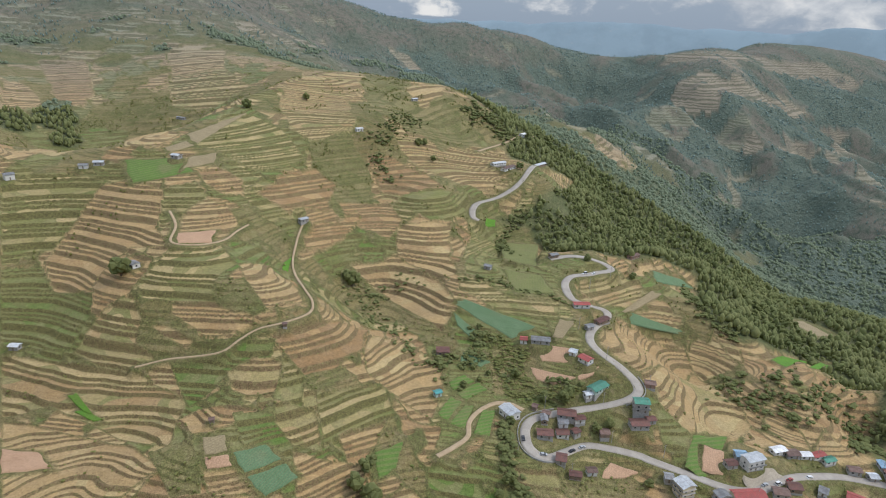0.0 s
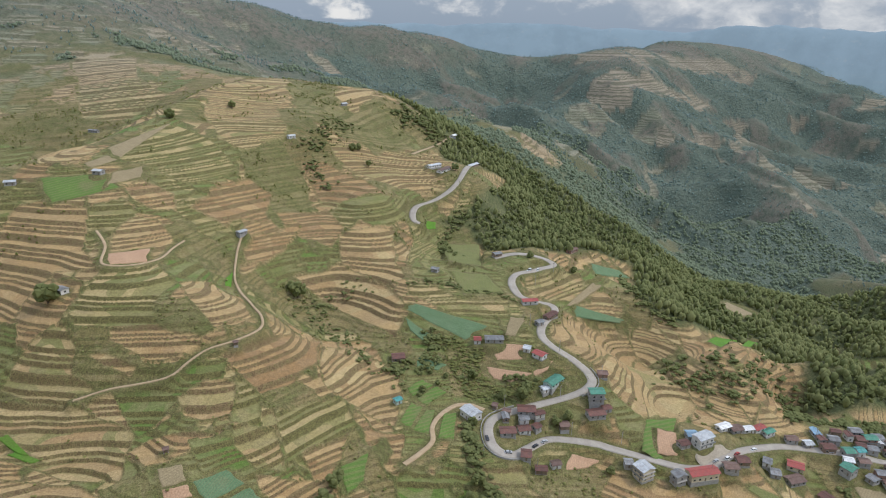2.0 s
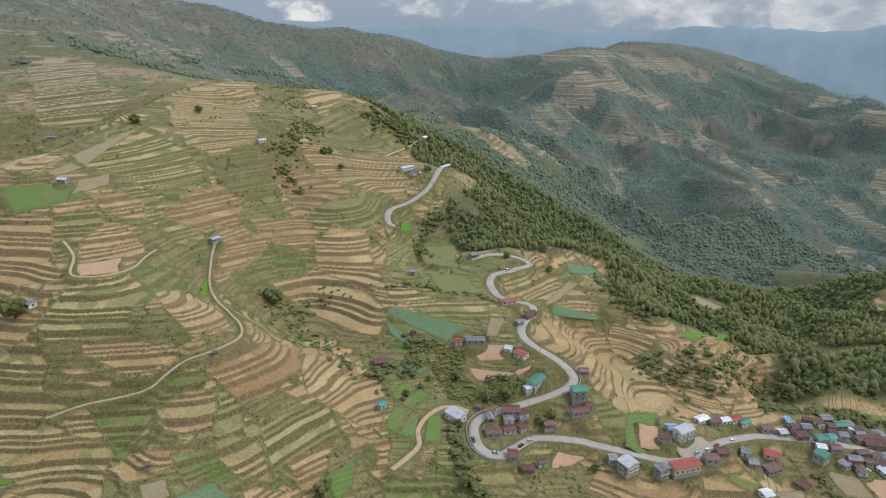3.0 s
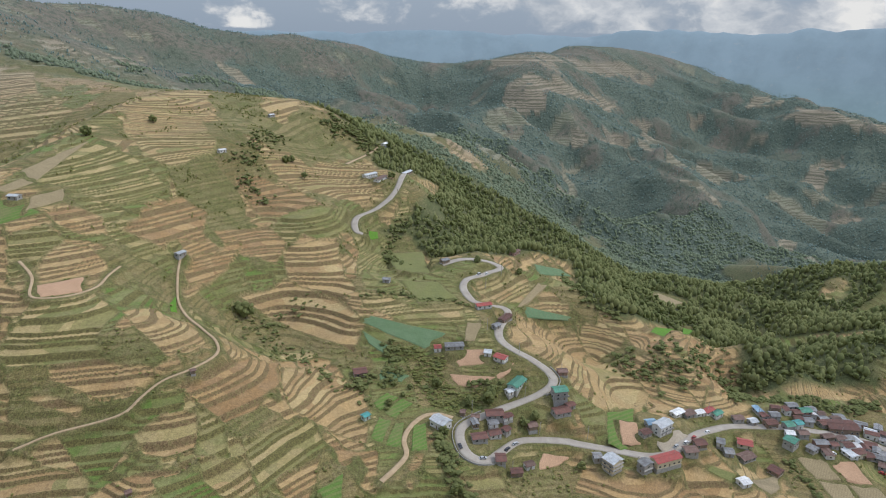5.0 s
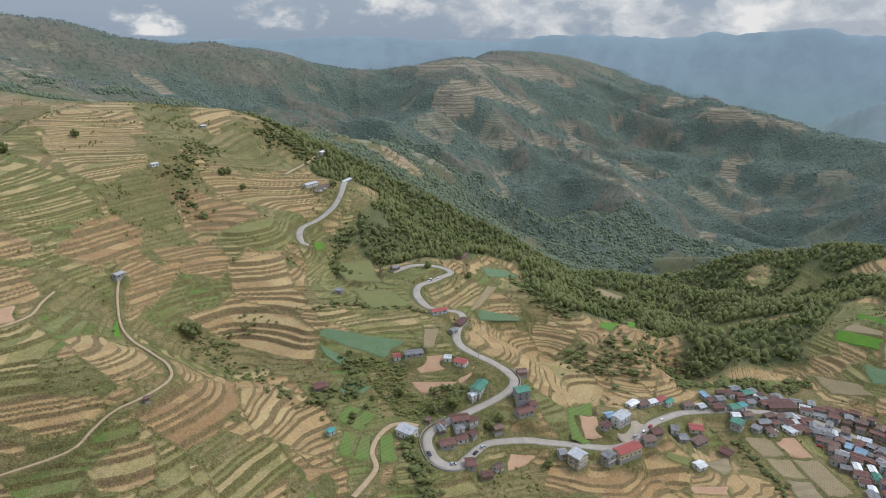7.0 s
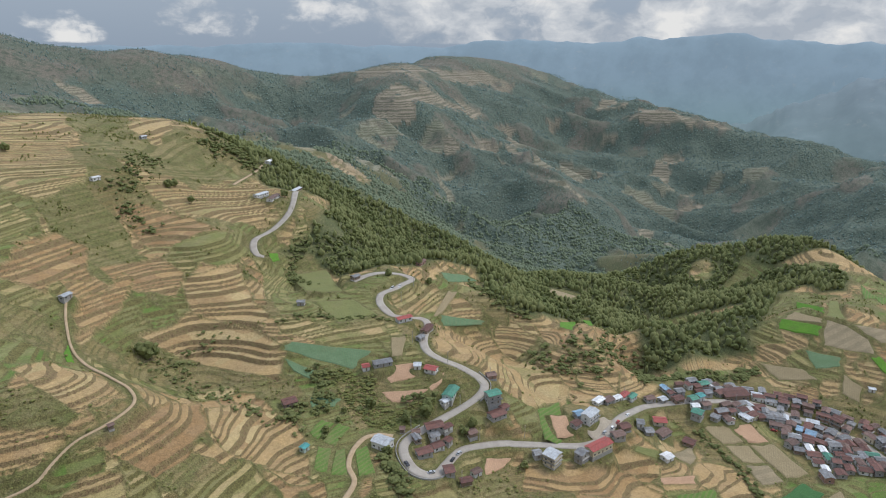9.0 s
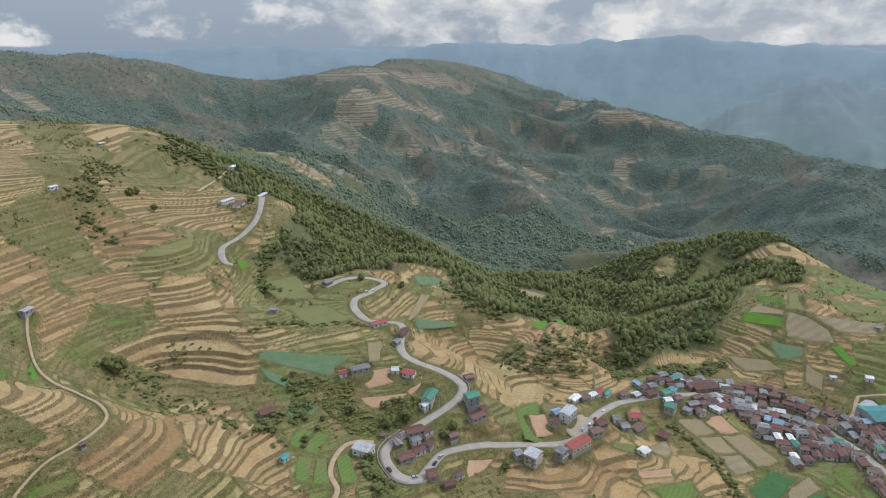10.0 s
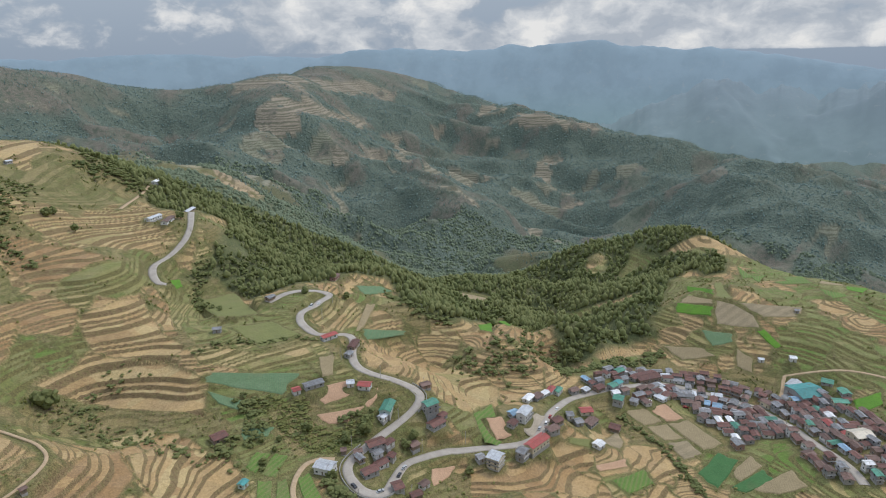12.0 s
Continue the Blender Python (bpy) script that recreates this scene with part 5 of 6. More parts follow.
CROPS = {
    "teal": crop("brassica_rows", (0.100, 0.180, 0.090), (0.125, 0.205, 0.110), (0.19, 0.185, 0.10), 1.1, 0.5), "clay": crop("red_tilled_soil", (0.46, 0.295, 0.185), (0.40, 0.25, 0.155), (0.36, 0.225, 0.14), 1.3, 0.2),
    "straw": crop("dry_stubble", (0.300, 0.238, 0.138), (0.262, 0.208, 0.118), (0.225, 0.176, 0.102), 1.4, 0.9), "leek": crop("dark_crop_rows", (0.045, 0.135, 0.045), (0.06, 0.16, 0.055), (0.10, 0.13, 0.06), 1.0, 0.6),
    "lime": crop("bright_crop", (0.105, 0.245, 0.025), (0.085, 0.20, 0.025), (0.12, 0.16, 0.04), 1.0, 0.3), "meadow": crop("grass_crop", (0.115, 0.195, 0.042), (0.10, 0.165, 0.040), (0.20, 0.18, 0.085), 2.6, 1.1, 0.42),
    "gravel": crop("pale_gravel", (0.40, 0.34, 0.26), (0.34, 0.29, 0.22), (0.30, 0.26, 0.20), 5.0, 0.4, 0.1),
    "olive": crop("olive_grass", (0.175, 0.185, 0.065), (0.15, 0.165, 0.06), (0.20, 0.18, 0.08), 2.0, 0.1), "fallow": crop("grey_fallow", (0.300, 0.240, 0.150), (0.255, 0.205, 0.128), (0.165, 0.140, 0.085), 7.5, 1.75),
}
GLASS, _, b_glass = material("window_glass", 0.12)
b_glass.inputs["Base Color"].default_value, b_glass.inputs["Specular IOR Level"].default_value = (0.03, 0.035, 0.04, 1), 0.5
FRAME = simple("window_paint", (0.55, 0.54, 0.50), (0.44, 0.43, 0.40), 0.5, 0.7)
CONCRETE = simple("concrete", (0.38, 0.365, 0.34), (0.30, 0.29, 0.27), 1.2, 0.95, 0.2)
STEEL = simple("painted_steel", (0.32, 0.33, 0.33), (0.24, 0.24, 0.24), 0.6, 0.5, 0.0, 0.4)
WOODEN = simple("pole_wood", (0.16, 0.125, 0.095), (0.22, 0.18, 0.14), 0.4, 0.9)


# ---- builders ----
def mesh_from(name, verts, faces, mats):
    me = bpy.data.meshes.new(name)
    me.from_pydata([tuple(v) for v in verts], [], faces)
    for m in mats:
        me.materials.append(m)
    me.update()
    return me


def part(name, bm, mat, parent, label=""):
    """Links a bmesh as one mesh under a thing or a part."""
    me = bpy.data.meshes.new(name)
    bm.to_mesh(me)
    bm.free()
    me.materials.append(mat)
    ob = new(name, me)
    ob.parent = parent
    if label:
        ob["label"] = label
    return ob


def box(bm, x0, x1, y0, y1, z0, z1):
    v = [bm.verts.new(p) for p in ((x0, y0, z0), (x1, y0, z0), (x1, y1, z0), (x0, y1, z0), (x0, y0, z1), (x1, y0, z1), (x1, y1, z1), (x0, y1, z1))]
    for f in ((3, 2, 1, 0), (4, 5, 6, 7), (0, 1, 5, 4), (1, 2, 6, 5), (2, 3, 7, 6), (3, 0, 4, 7)):
        bm.faces.new([v[i] for i in f])
    return v


def big_mesh(name, verts, quads, mat, attrs=None, smooth_faces=True):
    """A mesh from arrays of corners and of faces, all with as many sides."""
    me = bpy.data.meshes.new(name)
    k = quads.shape[1]
    me.vertices.add(len(verts)), me.loops.add(quads.size), me.polygons.add(len(quads))
    me.vertices.foreach_set("co", np.ascontiguousarray(verts, dtype=np.float32).ravel())
    me.loops.foreach_set("vertex_index", np.ascontiguousarray(quads, dtype=np.int32).ravel())
    me.polygons.foreach_set("loop_start", np.arange(0, quads.size, k, dtype=np.int32))
    me.polygons.foreach_set("use_smooth", np.full(len(quads), smooth_faces, dtype=bool))
    for key, values in (attrs or {}).items():
        me.attributes.new(key, "FLOAT", "POINT").data.foreach_set("value", np.ascontiguousarray(values, dtype=np.float32))
    me.materials.append(mat)
    me.update(calc_edges=True)
    return new(name, me)


# ---- ground: one sheet, finer where the land is seen near ----
def ground_sheet():
    ax = np.r_[np.arange(-180, -44, 3.4), np.arange(-44, 79, 0.165), np.arange(79, 180, 3.4)]
    rad, r = [], 0.4
    while r < 4850:
        rad.append(r)
        r *= 1.4 if r < 20 else 1.12 if r < 150 else 1.006 if r < 215 else 1.0033 if r < 800 else 1.0050 if r < 2600 else 1.022
    rad = np.array(rad)
    R, A = np.meshgrid(rad, np.radians(ax), indexing="ij")
    x, y = (-45 + R * np.sin(A)).ravel(), (15 + R * np.cos(A)).ravel()
    z, u, terr, wood, plot_no, tone = (np.empty_like(x) for _ in range(6))
    for s in range(0, len(x), 60000):
        k = slice(s, s + 60000)
        z[k], u[k], terr[k], wood[k], plot_no[k], tone[k] = ground_data(x[k], y[k], True)
    n, m = len(rad), len(ax)
    i, j = np.meshgrid(np.arange(n - 1), np.arange(m), indexing="ij")
    j2 = (j + 1) % m
    quads = np.stack([i * m + j, i * m + j2, (i + 1) * m + j2, (i + 1) * m + j], -1).reshape(-1, 4)[:, ::-1]
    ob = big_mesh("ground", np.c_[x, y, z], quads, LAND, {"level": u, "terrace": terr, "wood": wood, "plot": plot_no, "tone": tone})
    return tagged(ob, "terraced brown and green farmland on steep mountain slopes", "ground", kind="structure")


ground_sheet()


# ---- roads ----
def ribbon(name, way3, half, mat, label, thick=0.5, lift=0.22):
    t = np.gradient(way3[:, :2], axis=0)
    t /= np.hypot(*t.T)[:, None] + 1e-9
    side = np.c_[t[:, 1], -t[:, 0]]
    prof = [(-1.0, -thick), (-1.0, 0.0), (-0.5, 0.05), (0.0, 0.08), (0.5, 0.05), (1.0, 0.0), (1.0, -thick)]
    wob = half * (1 + 0.06 * np.sin(np.arange(len(way3)) * 0.21))
    rows = [np.c_[way3[:, :2] + side * (o * wob)[:, None], way3[:, 2] + lift + dz] for o, dz in prof]
    v = np.stack(rows, 1).reshape(-1, 3)
    n, k = len(way3), len(prof)
    i, j = np.meshgrid(np.arange(n - 1), np.arange(k - 1), indexing="ij")
    q = np.stack([i * k + j, (i + 1) * k + j, (i + 1) * k + j + 1, i * k + j + 1], -1).reshape(-1, 4)
    return tagged(big_mesh(name, v, q, mat), label, "road", kind="structure")


ribbon("road", ROADS[0][1], ROADS[0][2], ASPHALT, "winding pale grey paved mountain road along the slope")
for name_, way_, half_ in ROADS[1:]:
    if name_ == "road":
        ribbon(name_, way_, half_, ASPHALT, "pale grey paved road rounding the upper spur")
    else:
        ribbon(name_, way_, half_, DIRT, "narrow pale dirt track across the farmed slope", 0.8, 0.38)


# ---- plots of crops and tilled soil ----
CROP_LABEL = {"teal": "blue-green cabbage field on a level terrace", "clay": "reddish bare tilled field on a terrace", "straw": "dry tan stubble field beside the terraces", "leek": "dark green crop field in rows",
              "lime": "bright green young crop plot", "meadow": "grass-green vegetable field", "olive": "olive-green grassy field on a terrace", "fallow": "grey-brown fallow field", "gravel": "pale gravel forecourt beside the street"}


def plot(kind, quad):
    q = np.array(quad, float)
    zc = relief(q[:, 0], q[:, 1])
    A = np.c_[q, np.ones(4)]
    plane = np.linalg.lstsq(A, zc, rcond=None)[0]
    size = 24
    s, t = np.meshgrid(np.linspace(0, 1, size), np.linspace(0, 1, size), indexing="ij")
    wob = lambda k: 0.02 * np.sin(9 * k)
    s2, t2 = s + wob(t), t + wob(s + 0.4)
    xy = (q[0] * ((1 - s2) * (1 - t2))[..., None] + q[1] * (s2 * (1 - t2))[..., None] + q[2] * (s2 * t2)[..., None] + q[3] * ((1 - s2) * t2)[..., None]).reshape(-1, 2)
    z = xy @ plane[:2] + plane[2] + 0.30 + 0.12 * (fbm(xy[:, 0], xy[:, 1], 3.0, 2) - 0.5)
    rim = ((s == 0) | (s == 1) | (t == 0) | (t == 1)).ravel()
    z[rim] -= 0.8
    i, j = np.meshgrid(np.arange(size - 1), np.arange(size - 1), indexing="ij")
    quads = np.stack([i * size + j, (i + 1) * size + j, (i + 1) * size + j + 1, i * size + j + 1], -1).reshape(-1, 4)
    area = sum(q[k][0] * q[(k + 1) % 4][1] - q[(k + 1) % 4][0] * q[k][1] for k in range(4))
    ob = big_mesh("crop_field", np.c_[xy, z], quads if area > 0 else quads[:, ::-1], CROPS[kind])
    return tagged(ob, CROP_LABEL[kind], "field", "crop fields")


for kind_, quad_ in PLOTS:
    plot(kind_, quad_)


# ---- distance: hazy ranges far behind the land ----
def far_range(name, radius, a0, a1, low, high, size, tone, seed, label, glow, span=20, deepness=700, relief_=150):
    m, n, bsdf = material(name + "_tone", 1.0)
    pos = place(n)
    # haze is painted: blue tones, greener lower down, given off as a glow
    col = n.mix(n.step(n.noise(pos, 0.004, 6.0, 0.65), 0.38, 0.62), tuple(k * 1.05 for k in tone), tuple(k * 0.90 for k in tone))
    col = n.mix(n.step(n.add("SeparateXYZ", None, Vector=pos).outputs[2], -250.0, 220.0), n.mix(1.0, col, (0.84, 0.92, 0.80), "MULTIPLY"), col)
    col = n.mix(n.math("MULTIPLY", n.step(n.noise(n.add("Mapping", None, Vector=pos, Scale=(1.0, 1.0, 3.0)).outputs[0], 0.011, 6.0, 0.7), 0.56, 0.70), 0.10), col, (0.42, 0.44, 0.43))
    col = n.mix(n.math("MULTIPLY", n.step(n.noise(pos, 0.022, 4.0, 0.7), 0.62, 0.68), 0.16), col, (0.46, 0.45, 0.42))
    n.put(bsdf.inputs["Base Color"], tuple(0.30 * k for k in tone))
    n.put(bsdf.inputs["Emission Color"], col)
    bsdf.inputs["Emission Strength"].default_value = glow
    ang = np.radians(np.linspace(a0, a1, 620))
    deep = np.linspace(0, 1, 46)
    D, A = np.meshgrid(deep, ang, indexing="ij")
    rise = smooth(np.degrees(A), a0, a0 + span)
    crest = low + (high - low) * rise * (0.25 + 0.75 * fbm(A * 8 + seed, A * 0 + seed, size, 6, 0.6) / 0.55)
    broad = low + (high - low) * rise * (0.25 + 0.75 * fbm(A * 8 + seed, A * 0 + seed, size, 2, 0.5) / 0.55)
    crest = broad + (crest - broad) * D ** 4 - 170 * smooth(np.degrees(A), 48, 82) * (radius > 4500)
    reach = radius - deepness * (1 - D)
    spur = 1 - np.abs(2 * fbm(reach * np.sin(A) + 900 * seed, reach * np.cos(A), 520, 4, 0.5) - 1)
    z = -420 + (crest + 420) * (0.10 + 0.90 * smooth(D, 0, 1)) + (spur - 0.7) * relief_ * (1 - D ** 3) * smooth(D, 0.0, 0.25)
    R = radius - deepness * (1 - D)
    x, y = -45 + R * np.sin(A), 15 + R * np.cos(A)
    k, mm = D.shape
    i, j = np.meshgrid(np.arange(k - 1), np.arange(mm - 1), indexing="ij")
    q = np.stack([i * mm + j, i * mm + j + 1, (i + 1) * mm + j + 1, (i + 1) * mm + j], -1).reshape(-1, 4)[:, ::-1]
    return tagged(big_mesh(name, np.c_[x.ravel(), y.ravel(), z.ravel()], q, m), label, "mountains", kind="structure")


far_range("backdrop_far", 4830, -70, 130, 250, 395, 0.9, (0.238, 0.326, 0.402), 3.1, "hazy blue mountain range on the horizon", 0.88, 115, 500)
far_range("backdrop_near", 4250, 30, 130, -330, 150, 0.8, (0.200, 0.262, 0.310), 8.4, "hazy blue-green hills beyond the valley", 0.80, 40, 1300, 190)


# ---- trees ----
def pine_shape(rings, sides, seed):
    """An uneven rounded crown, height 1. Returns corners and triangles."""
    r = random.Random(seed)
    v, f = [], []
    for k in range(rings):
        t = (k + 0.3) / rings
        rad = (0.10 + 0.62 * t ** 0.6 * (1 - t) ** 0.9) * r.uniform(0.55, 0.72)
        for s in range(sides):
            a = 2 * math.pi * (s + 0.5 * k + r.uniform(-.25, .25)) / sides
            q = rad * r.uniform(0.65, 1.3)
            v.append((q * math.cos(a), q * math.sin(a), 0.14 + 0.80 * t + r.uniform(-.05, .05)))
    tip = len(v)
    v.append((r.uniform(-.05, .05), r.uniform(-.05, .05), 1.0))
    for k in range(rings - 1):
        for s in range(sides):
            a, b = k * sides + s, k * sides + (s + 1) % sides
            f += [(a, b, a + sides), (b, b + sides, a + sides)]
    for s in range(sides):
        f.append(((rings - 1) * sides + s, (rings - 1) * sides + (s + 1) % sides, tip))
    return np.array(v), np.array(f)


def clump_shape(blobs, seed, tall=1.0):
    """A crown of uneven clumps, height about 1. Returns corners and triangles."""
    r = random.Random(seed)
    bm = bmesh.new()
    for k in range(blobs):
        a, q = r.uniform(0, 6.28), r.uniform(0.0, 0.34)
        m = Matrix.Translation((q * math.cos(a), q * math.sin(a), r.uniform(0.30, 0.78) * tall)) @ Euler((r.uniform(0, 3), r.uniform(0, 3), r.uniform(0, 3))).to_matrix().to_4x4()
        made = bmesh.ops.create_icosphere(bm, subdivisions=1, radius=r.uniform(0.13, 0.24), matrix=m)
        for vert in made["verts"]:
            vert.co += Vector((r.uniform(-.05, .05), r.uniform(-.05, .05), r.uniform(-.05, .05)))
    bm.verts.index_update()
    v = np.array([p.co[:] for p in bm.verts])
    f = np.array([[p.index for p in q.verts] for q in bm.faces])
    bm.free()
    return v, f


def trunk_shape(r0=0.03, top=0.75, sides=5):
    v, f = [], []
    for z, k in ((-0.06, 1.0), (0.25, 0.7), (top, 0.25)):
        for s in range(sides):
            a = 2 * math.pi * s / sides
            v.append((r0 * k * math.cos(a), r0 * k * math.sin(a), z))
    for ring in range(2):
        for s in range(sides):
            a, b = ring * sides + s, ring * sides + (s + 1) % sides
            f += [(a, b, b + sides), (a, b + sides, a + sides)]
    return np.array(v), np.array(f)


def scatter(name, shapes, xyz, heights, mat, label, category, widen=1.0, kind="stuff", soft=False):
    """Many copies of the shapes as one mesh."""
    V, F, base = [], [], 0
    pick = rng.integers(0, len(shapes), len(xyz))
    for k, (v, f) in enumerate(shapes):
        sel = np.flatnonzero(pick == k)
        if not len(sel):
            continue
        h, a = heights[sel], rng.uniform(0, 2 * np.pi, len(sel))
        wx = h * widen * rng.uniform(0.8, 1.5, len(sel))
        c, s = np.cos(a), np.sin(a)
        X = (v[None, :, 0] * c[:, None] - v[None, :, 1] * s[:, None]) * wx[:, None] + xyz[sel, 0][:, None]
        Y = (v[None, :, 0] * s[:, None] + v[None, :, 1] * c[:, None]) * wx[:, None] + xyz[sel, 1][:, None]
        Z = v[None, :, 2] * h[:, None] + xyz[sel, 2][:, None]
        V.append(np.stack([X, Y, Z], -1).reshape(-1, 3))
        F.append((f[None] + (base + np.arange(len(sel)) * len(v))[:, None, None]).reshape(-1, 3))
        base += len(sel) * len(v)
    ob = big_mesh(name, np.concatenate(V), np.concatenate(F), mat, smooth_faces=soft)
    return tagged(ob, label, category, kind=kind)


def candidates(count, r0, r1, a0, a1):
    """Points spread over a sector of the land, as dense everywhere."""
    r = np.sqrt(rng.uniform(r0 * r0, r1 * r1, count))
    a = np.radians(rng.uniform(a0, a1, count))
    return -45 + r * np.sin(a), 15 + r * np.cos(a)


def woods():
    near_pines = [pine_shape(3, 5, s) for s in range(4)]
    mid_pines = [pine_shape(2, 5, 20 + s) for s in range(4)]
    far_pines = [pine_shape(2, 4, 40 + s) for s in range(4)]
    small = [clump_shape(2, 80 + s) for s in range(4)]
    for name, shapes, count, r0, r1, h0, h1, mat, thick in (
            ("pine_wood", near_pines, 47000, 330, 900, 5.0, 11, PINE, 0.25), ("pine_wood", mid_pines, 46000, 900, 1500, 3.4, 6.5, HAZED_MIDWOOD, 0.26), ("pine_wood", far_pines, 82000, 1500, 2900, 2.6, 5.0, HAZED_FARWOOD, 0.27)):
        x, y = candidates(count, r0, r1, -44, 80)
        z, u, terr, wood = ground_data(x, y)
        gap = fbm(x, y, 45 if r0 < 900 else 120, 3)
        keep = (wood * (1 - terr) > 0.55) & (gap > thick - 0.06 * rng.random(len(x)))
        sel = np.flatnonzero(keep)
        broad = (fbm(x[sel] + 55, y[sel], 70, 2) + 0.5 * rng.random(len(sel)) > 0.80) if r0 < 900 else np.zeros(len(sel), bool)
        xyz = np.c_[x, y, z - 0.5][sel]
        h = h0 * 0.8 + (h1 - h0 * 0.8) * rng.random(len(sel)) ** 1.3
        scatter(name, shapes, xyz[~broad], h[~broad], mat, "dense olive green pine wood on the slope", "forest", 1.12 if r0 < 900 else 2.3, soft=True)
        if broad.any():
            scatter("broadleaf_wood", small, xyz[broad], h[broad] * 0.95, LEAF, "dark broadleaf trees among the pines", "forest", 1.1)
        if r0 < 900:
            scatter("pine_trunks", [trunk_shape()], xyz[~broad][::5], h[~broad][::5], BARK, "brown pine trunks within the wood", "tree trunks")
    # scrub on banks and untended ground
    x, y = candidates(130000, 200, 950, -44, 80)
    z, u, terr, wood = ground_data(x, y)
    near_road = np.zeros(len(x), bool)
    for _, way3, half in ROADS:
        for q in way3[::3]:
            near_road |= np.hypot(x - q[0], y - q[1]) < half + 2.5
    f = u - np.floor(u)
    bank = ((terr > 0.6) & (f > 0.62) & (fbm(x, y, 24, 2) > 0.645)) | ((terr < 0.5) & (wood < 0.5) & (fbm(x + 9, y, 18, 3) > np.where(y > 400, 0.60, 0.55)))
    for kind, quad in PLOTS:
        bank &= inside(x, y, quad, 1.0) < 0.5
    sel = np.flatnonzero(bank & ~near_road)
    near_ones = np.hypot(x[sel] + 45, y[sel] - 15) < 420
    for ones, shapes in ((sel[near_ones], [clump_shape(1, 100 + s, 0.6) for s in range(6)]), (sel[~near_ones], [pine_shape(2, 4, 120 + s) for s in range(6)])):
        scatter("scrub", shapes, np.c_[x, y, z - 0.3][ones], 0.5 + 2.2 * rng.random(len(ones)) ** 2, SCRUB, "low green scrub on the terrace banks", "bushes", 1.5)
    # single far trees on the bald heights
    x, y = candidates(40000, 1100, 2600, -44, 80)
    z, u, terr, wood = ground_data(x, y)
    sel = np.flatnonzero((wood < 0.5) & (terr < 0.4) & (fbm(x, y, 70, 3) > 0.47))
    scatter("scattered_trees", far_pines, np.c_[x, y, z - 0.5][sel], rng.uniform(3, 6.5, len(sel)), HAZED_FARWOOD, "scattered dark trees on the bare heights", "trees")


woods()


def broad_tree(seed, label):
    tree = new("tree")
    r = random.Random(seed)
    v, f = trunk_shape(0.045, 0.6, 7)
    trunk = new("trunk", mesh_from("trunk", v, [tuple(map(int, q)) for q in f], [BARK]))
    trunk.parent = tree
    bm = bmesh.new()
    for k in range(4):
        a = 1.57 * k + r.uniform(-.4, .4)
        d = Vector((0.30 * math.cos(a), 0.30 * math.sin(a), 0.28))
        made = bmesh.ops.create_cone(bm, segments=5, radius1=0.018, radius2=0.006, depth=d.length, matrix=Matrix.Translation(Vector((0, 0, 0.36)) + d / 2) @ d.to_track_quat("Z", "Y").to_matrix().to_4x4())
    part("limbs", bm, BARK, tree)
    v, f = clump_shape(26, seed)
    crown = new("crown", mesh_from("crown", v, [tuple(map(int, q)) for q in f], [LEAF]))
    crown.parent = tree
    return tagged(tree, label, "tree", "single trees")


TREES = [(-71, 434, 13), (-76, 438, 8), (-203, 355, 13), (-40, 249, 11), (-33, 246, 12), (-36, 259, 9), (47, 345, 7), (63, 328, 8), (76, 326, 9), (79, 330, 7), (100, 310, 7), (92, 307, 6), (41, 304, 6), (116, 277, 6), (-18, 624, 7), (-34, 641, 9), (-28, 649, 8), (74, 651, 8),
         (158, 489, 7), (116, 480, 7), (260, 162, 5), (37, 264, 7), (32, 257, 6), (-157, 674, 8), (-200, 608, 10), (30, 346, 4), (20, 348, 4), (24, 339, 4), (14, 332, 5)]


def single_trees():
    kinds = [broad_tree(s, "dark green broadleaf tree standing alone on the slope") for s in (201, 202, 203)]
    r = random.Random(5)
    for k, (x, y, h) in enumerate(TREES):
        m = Matrix.Translation((x, y, ground_at(x, y) - 0.2)) @ Matrix.Rotation(r.uniform(0, 6.28), 4, "Z") @ Matrix.Diagonal((h * 1.05, h * 1.05, h, 1))
        if k < 3:
            kinds[k].matrix_world = m
            kinds[k]["placed"] = 1
        else:
            t = copy_thing(kinds[k % 3], Matrix())
            t.matrix_world = m
    # brush-filled gully by the road bend
    x, y = np.meshgrid(np.arange(20, 92, 1.75), np.arange(316, 382, 1.75))
    x, y = x.ravel() + rng.uniform(-1.2, 1.2, x.size), y.ravel() + rng.uniform(-1.2, 1.2, x.size)
    sel = inside(x, y, [(25, 378), (45, 377), (57, 369), (57, 357), (53, 350), (61, 336), (67, 338), (86, 335), (78, 325), (55, 322), (41, 330), (37, 341), (33, 354), (30, 366)], 1.0) > 0.5
    z = ground_data(x, y)[0]
    sel &= fbm(x, y, 9, 2) > 0.28
    for kind, quad in PLOTS:
        sel &= inside(x, y, quad, 2.0) < 0.25
    pale = rng.random(len(x)) < 0.88
    scatter("gully_bushes", [clump_shape(3, 310 + s) for s in range(4)], np.c_[x, y, z - 0.5][sel & pale], rng.uniform(0.8, 2.0, (sel & pale).sum()), SCRUB, "light green bushes in the gully by the road", "bushes", 2.7)
    sel &= ~pale
    scatter("gully_bushes", [clump_shape(5, 300 + s) for s in range(4)], np.c_[x, y, z - 0.6][sel], rng.uniform(1.2, 2.5, sel.sum()), LEAF, "dense green bushes filling the gully by the road", "bushes", 2.4)


single_trees()


# ---- houses ----
ROOF_WORD = {"rust": "rusty red-brown", "red": "bright red", "brown": "dark brown", "grey": "grey", "pale": "pale grey", "white": "white", "green": "green", "teal": "teal", "blue": "faded blue", "cream": "cream"}
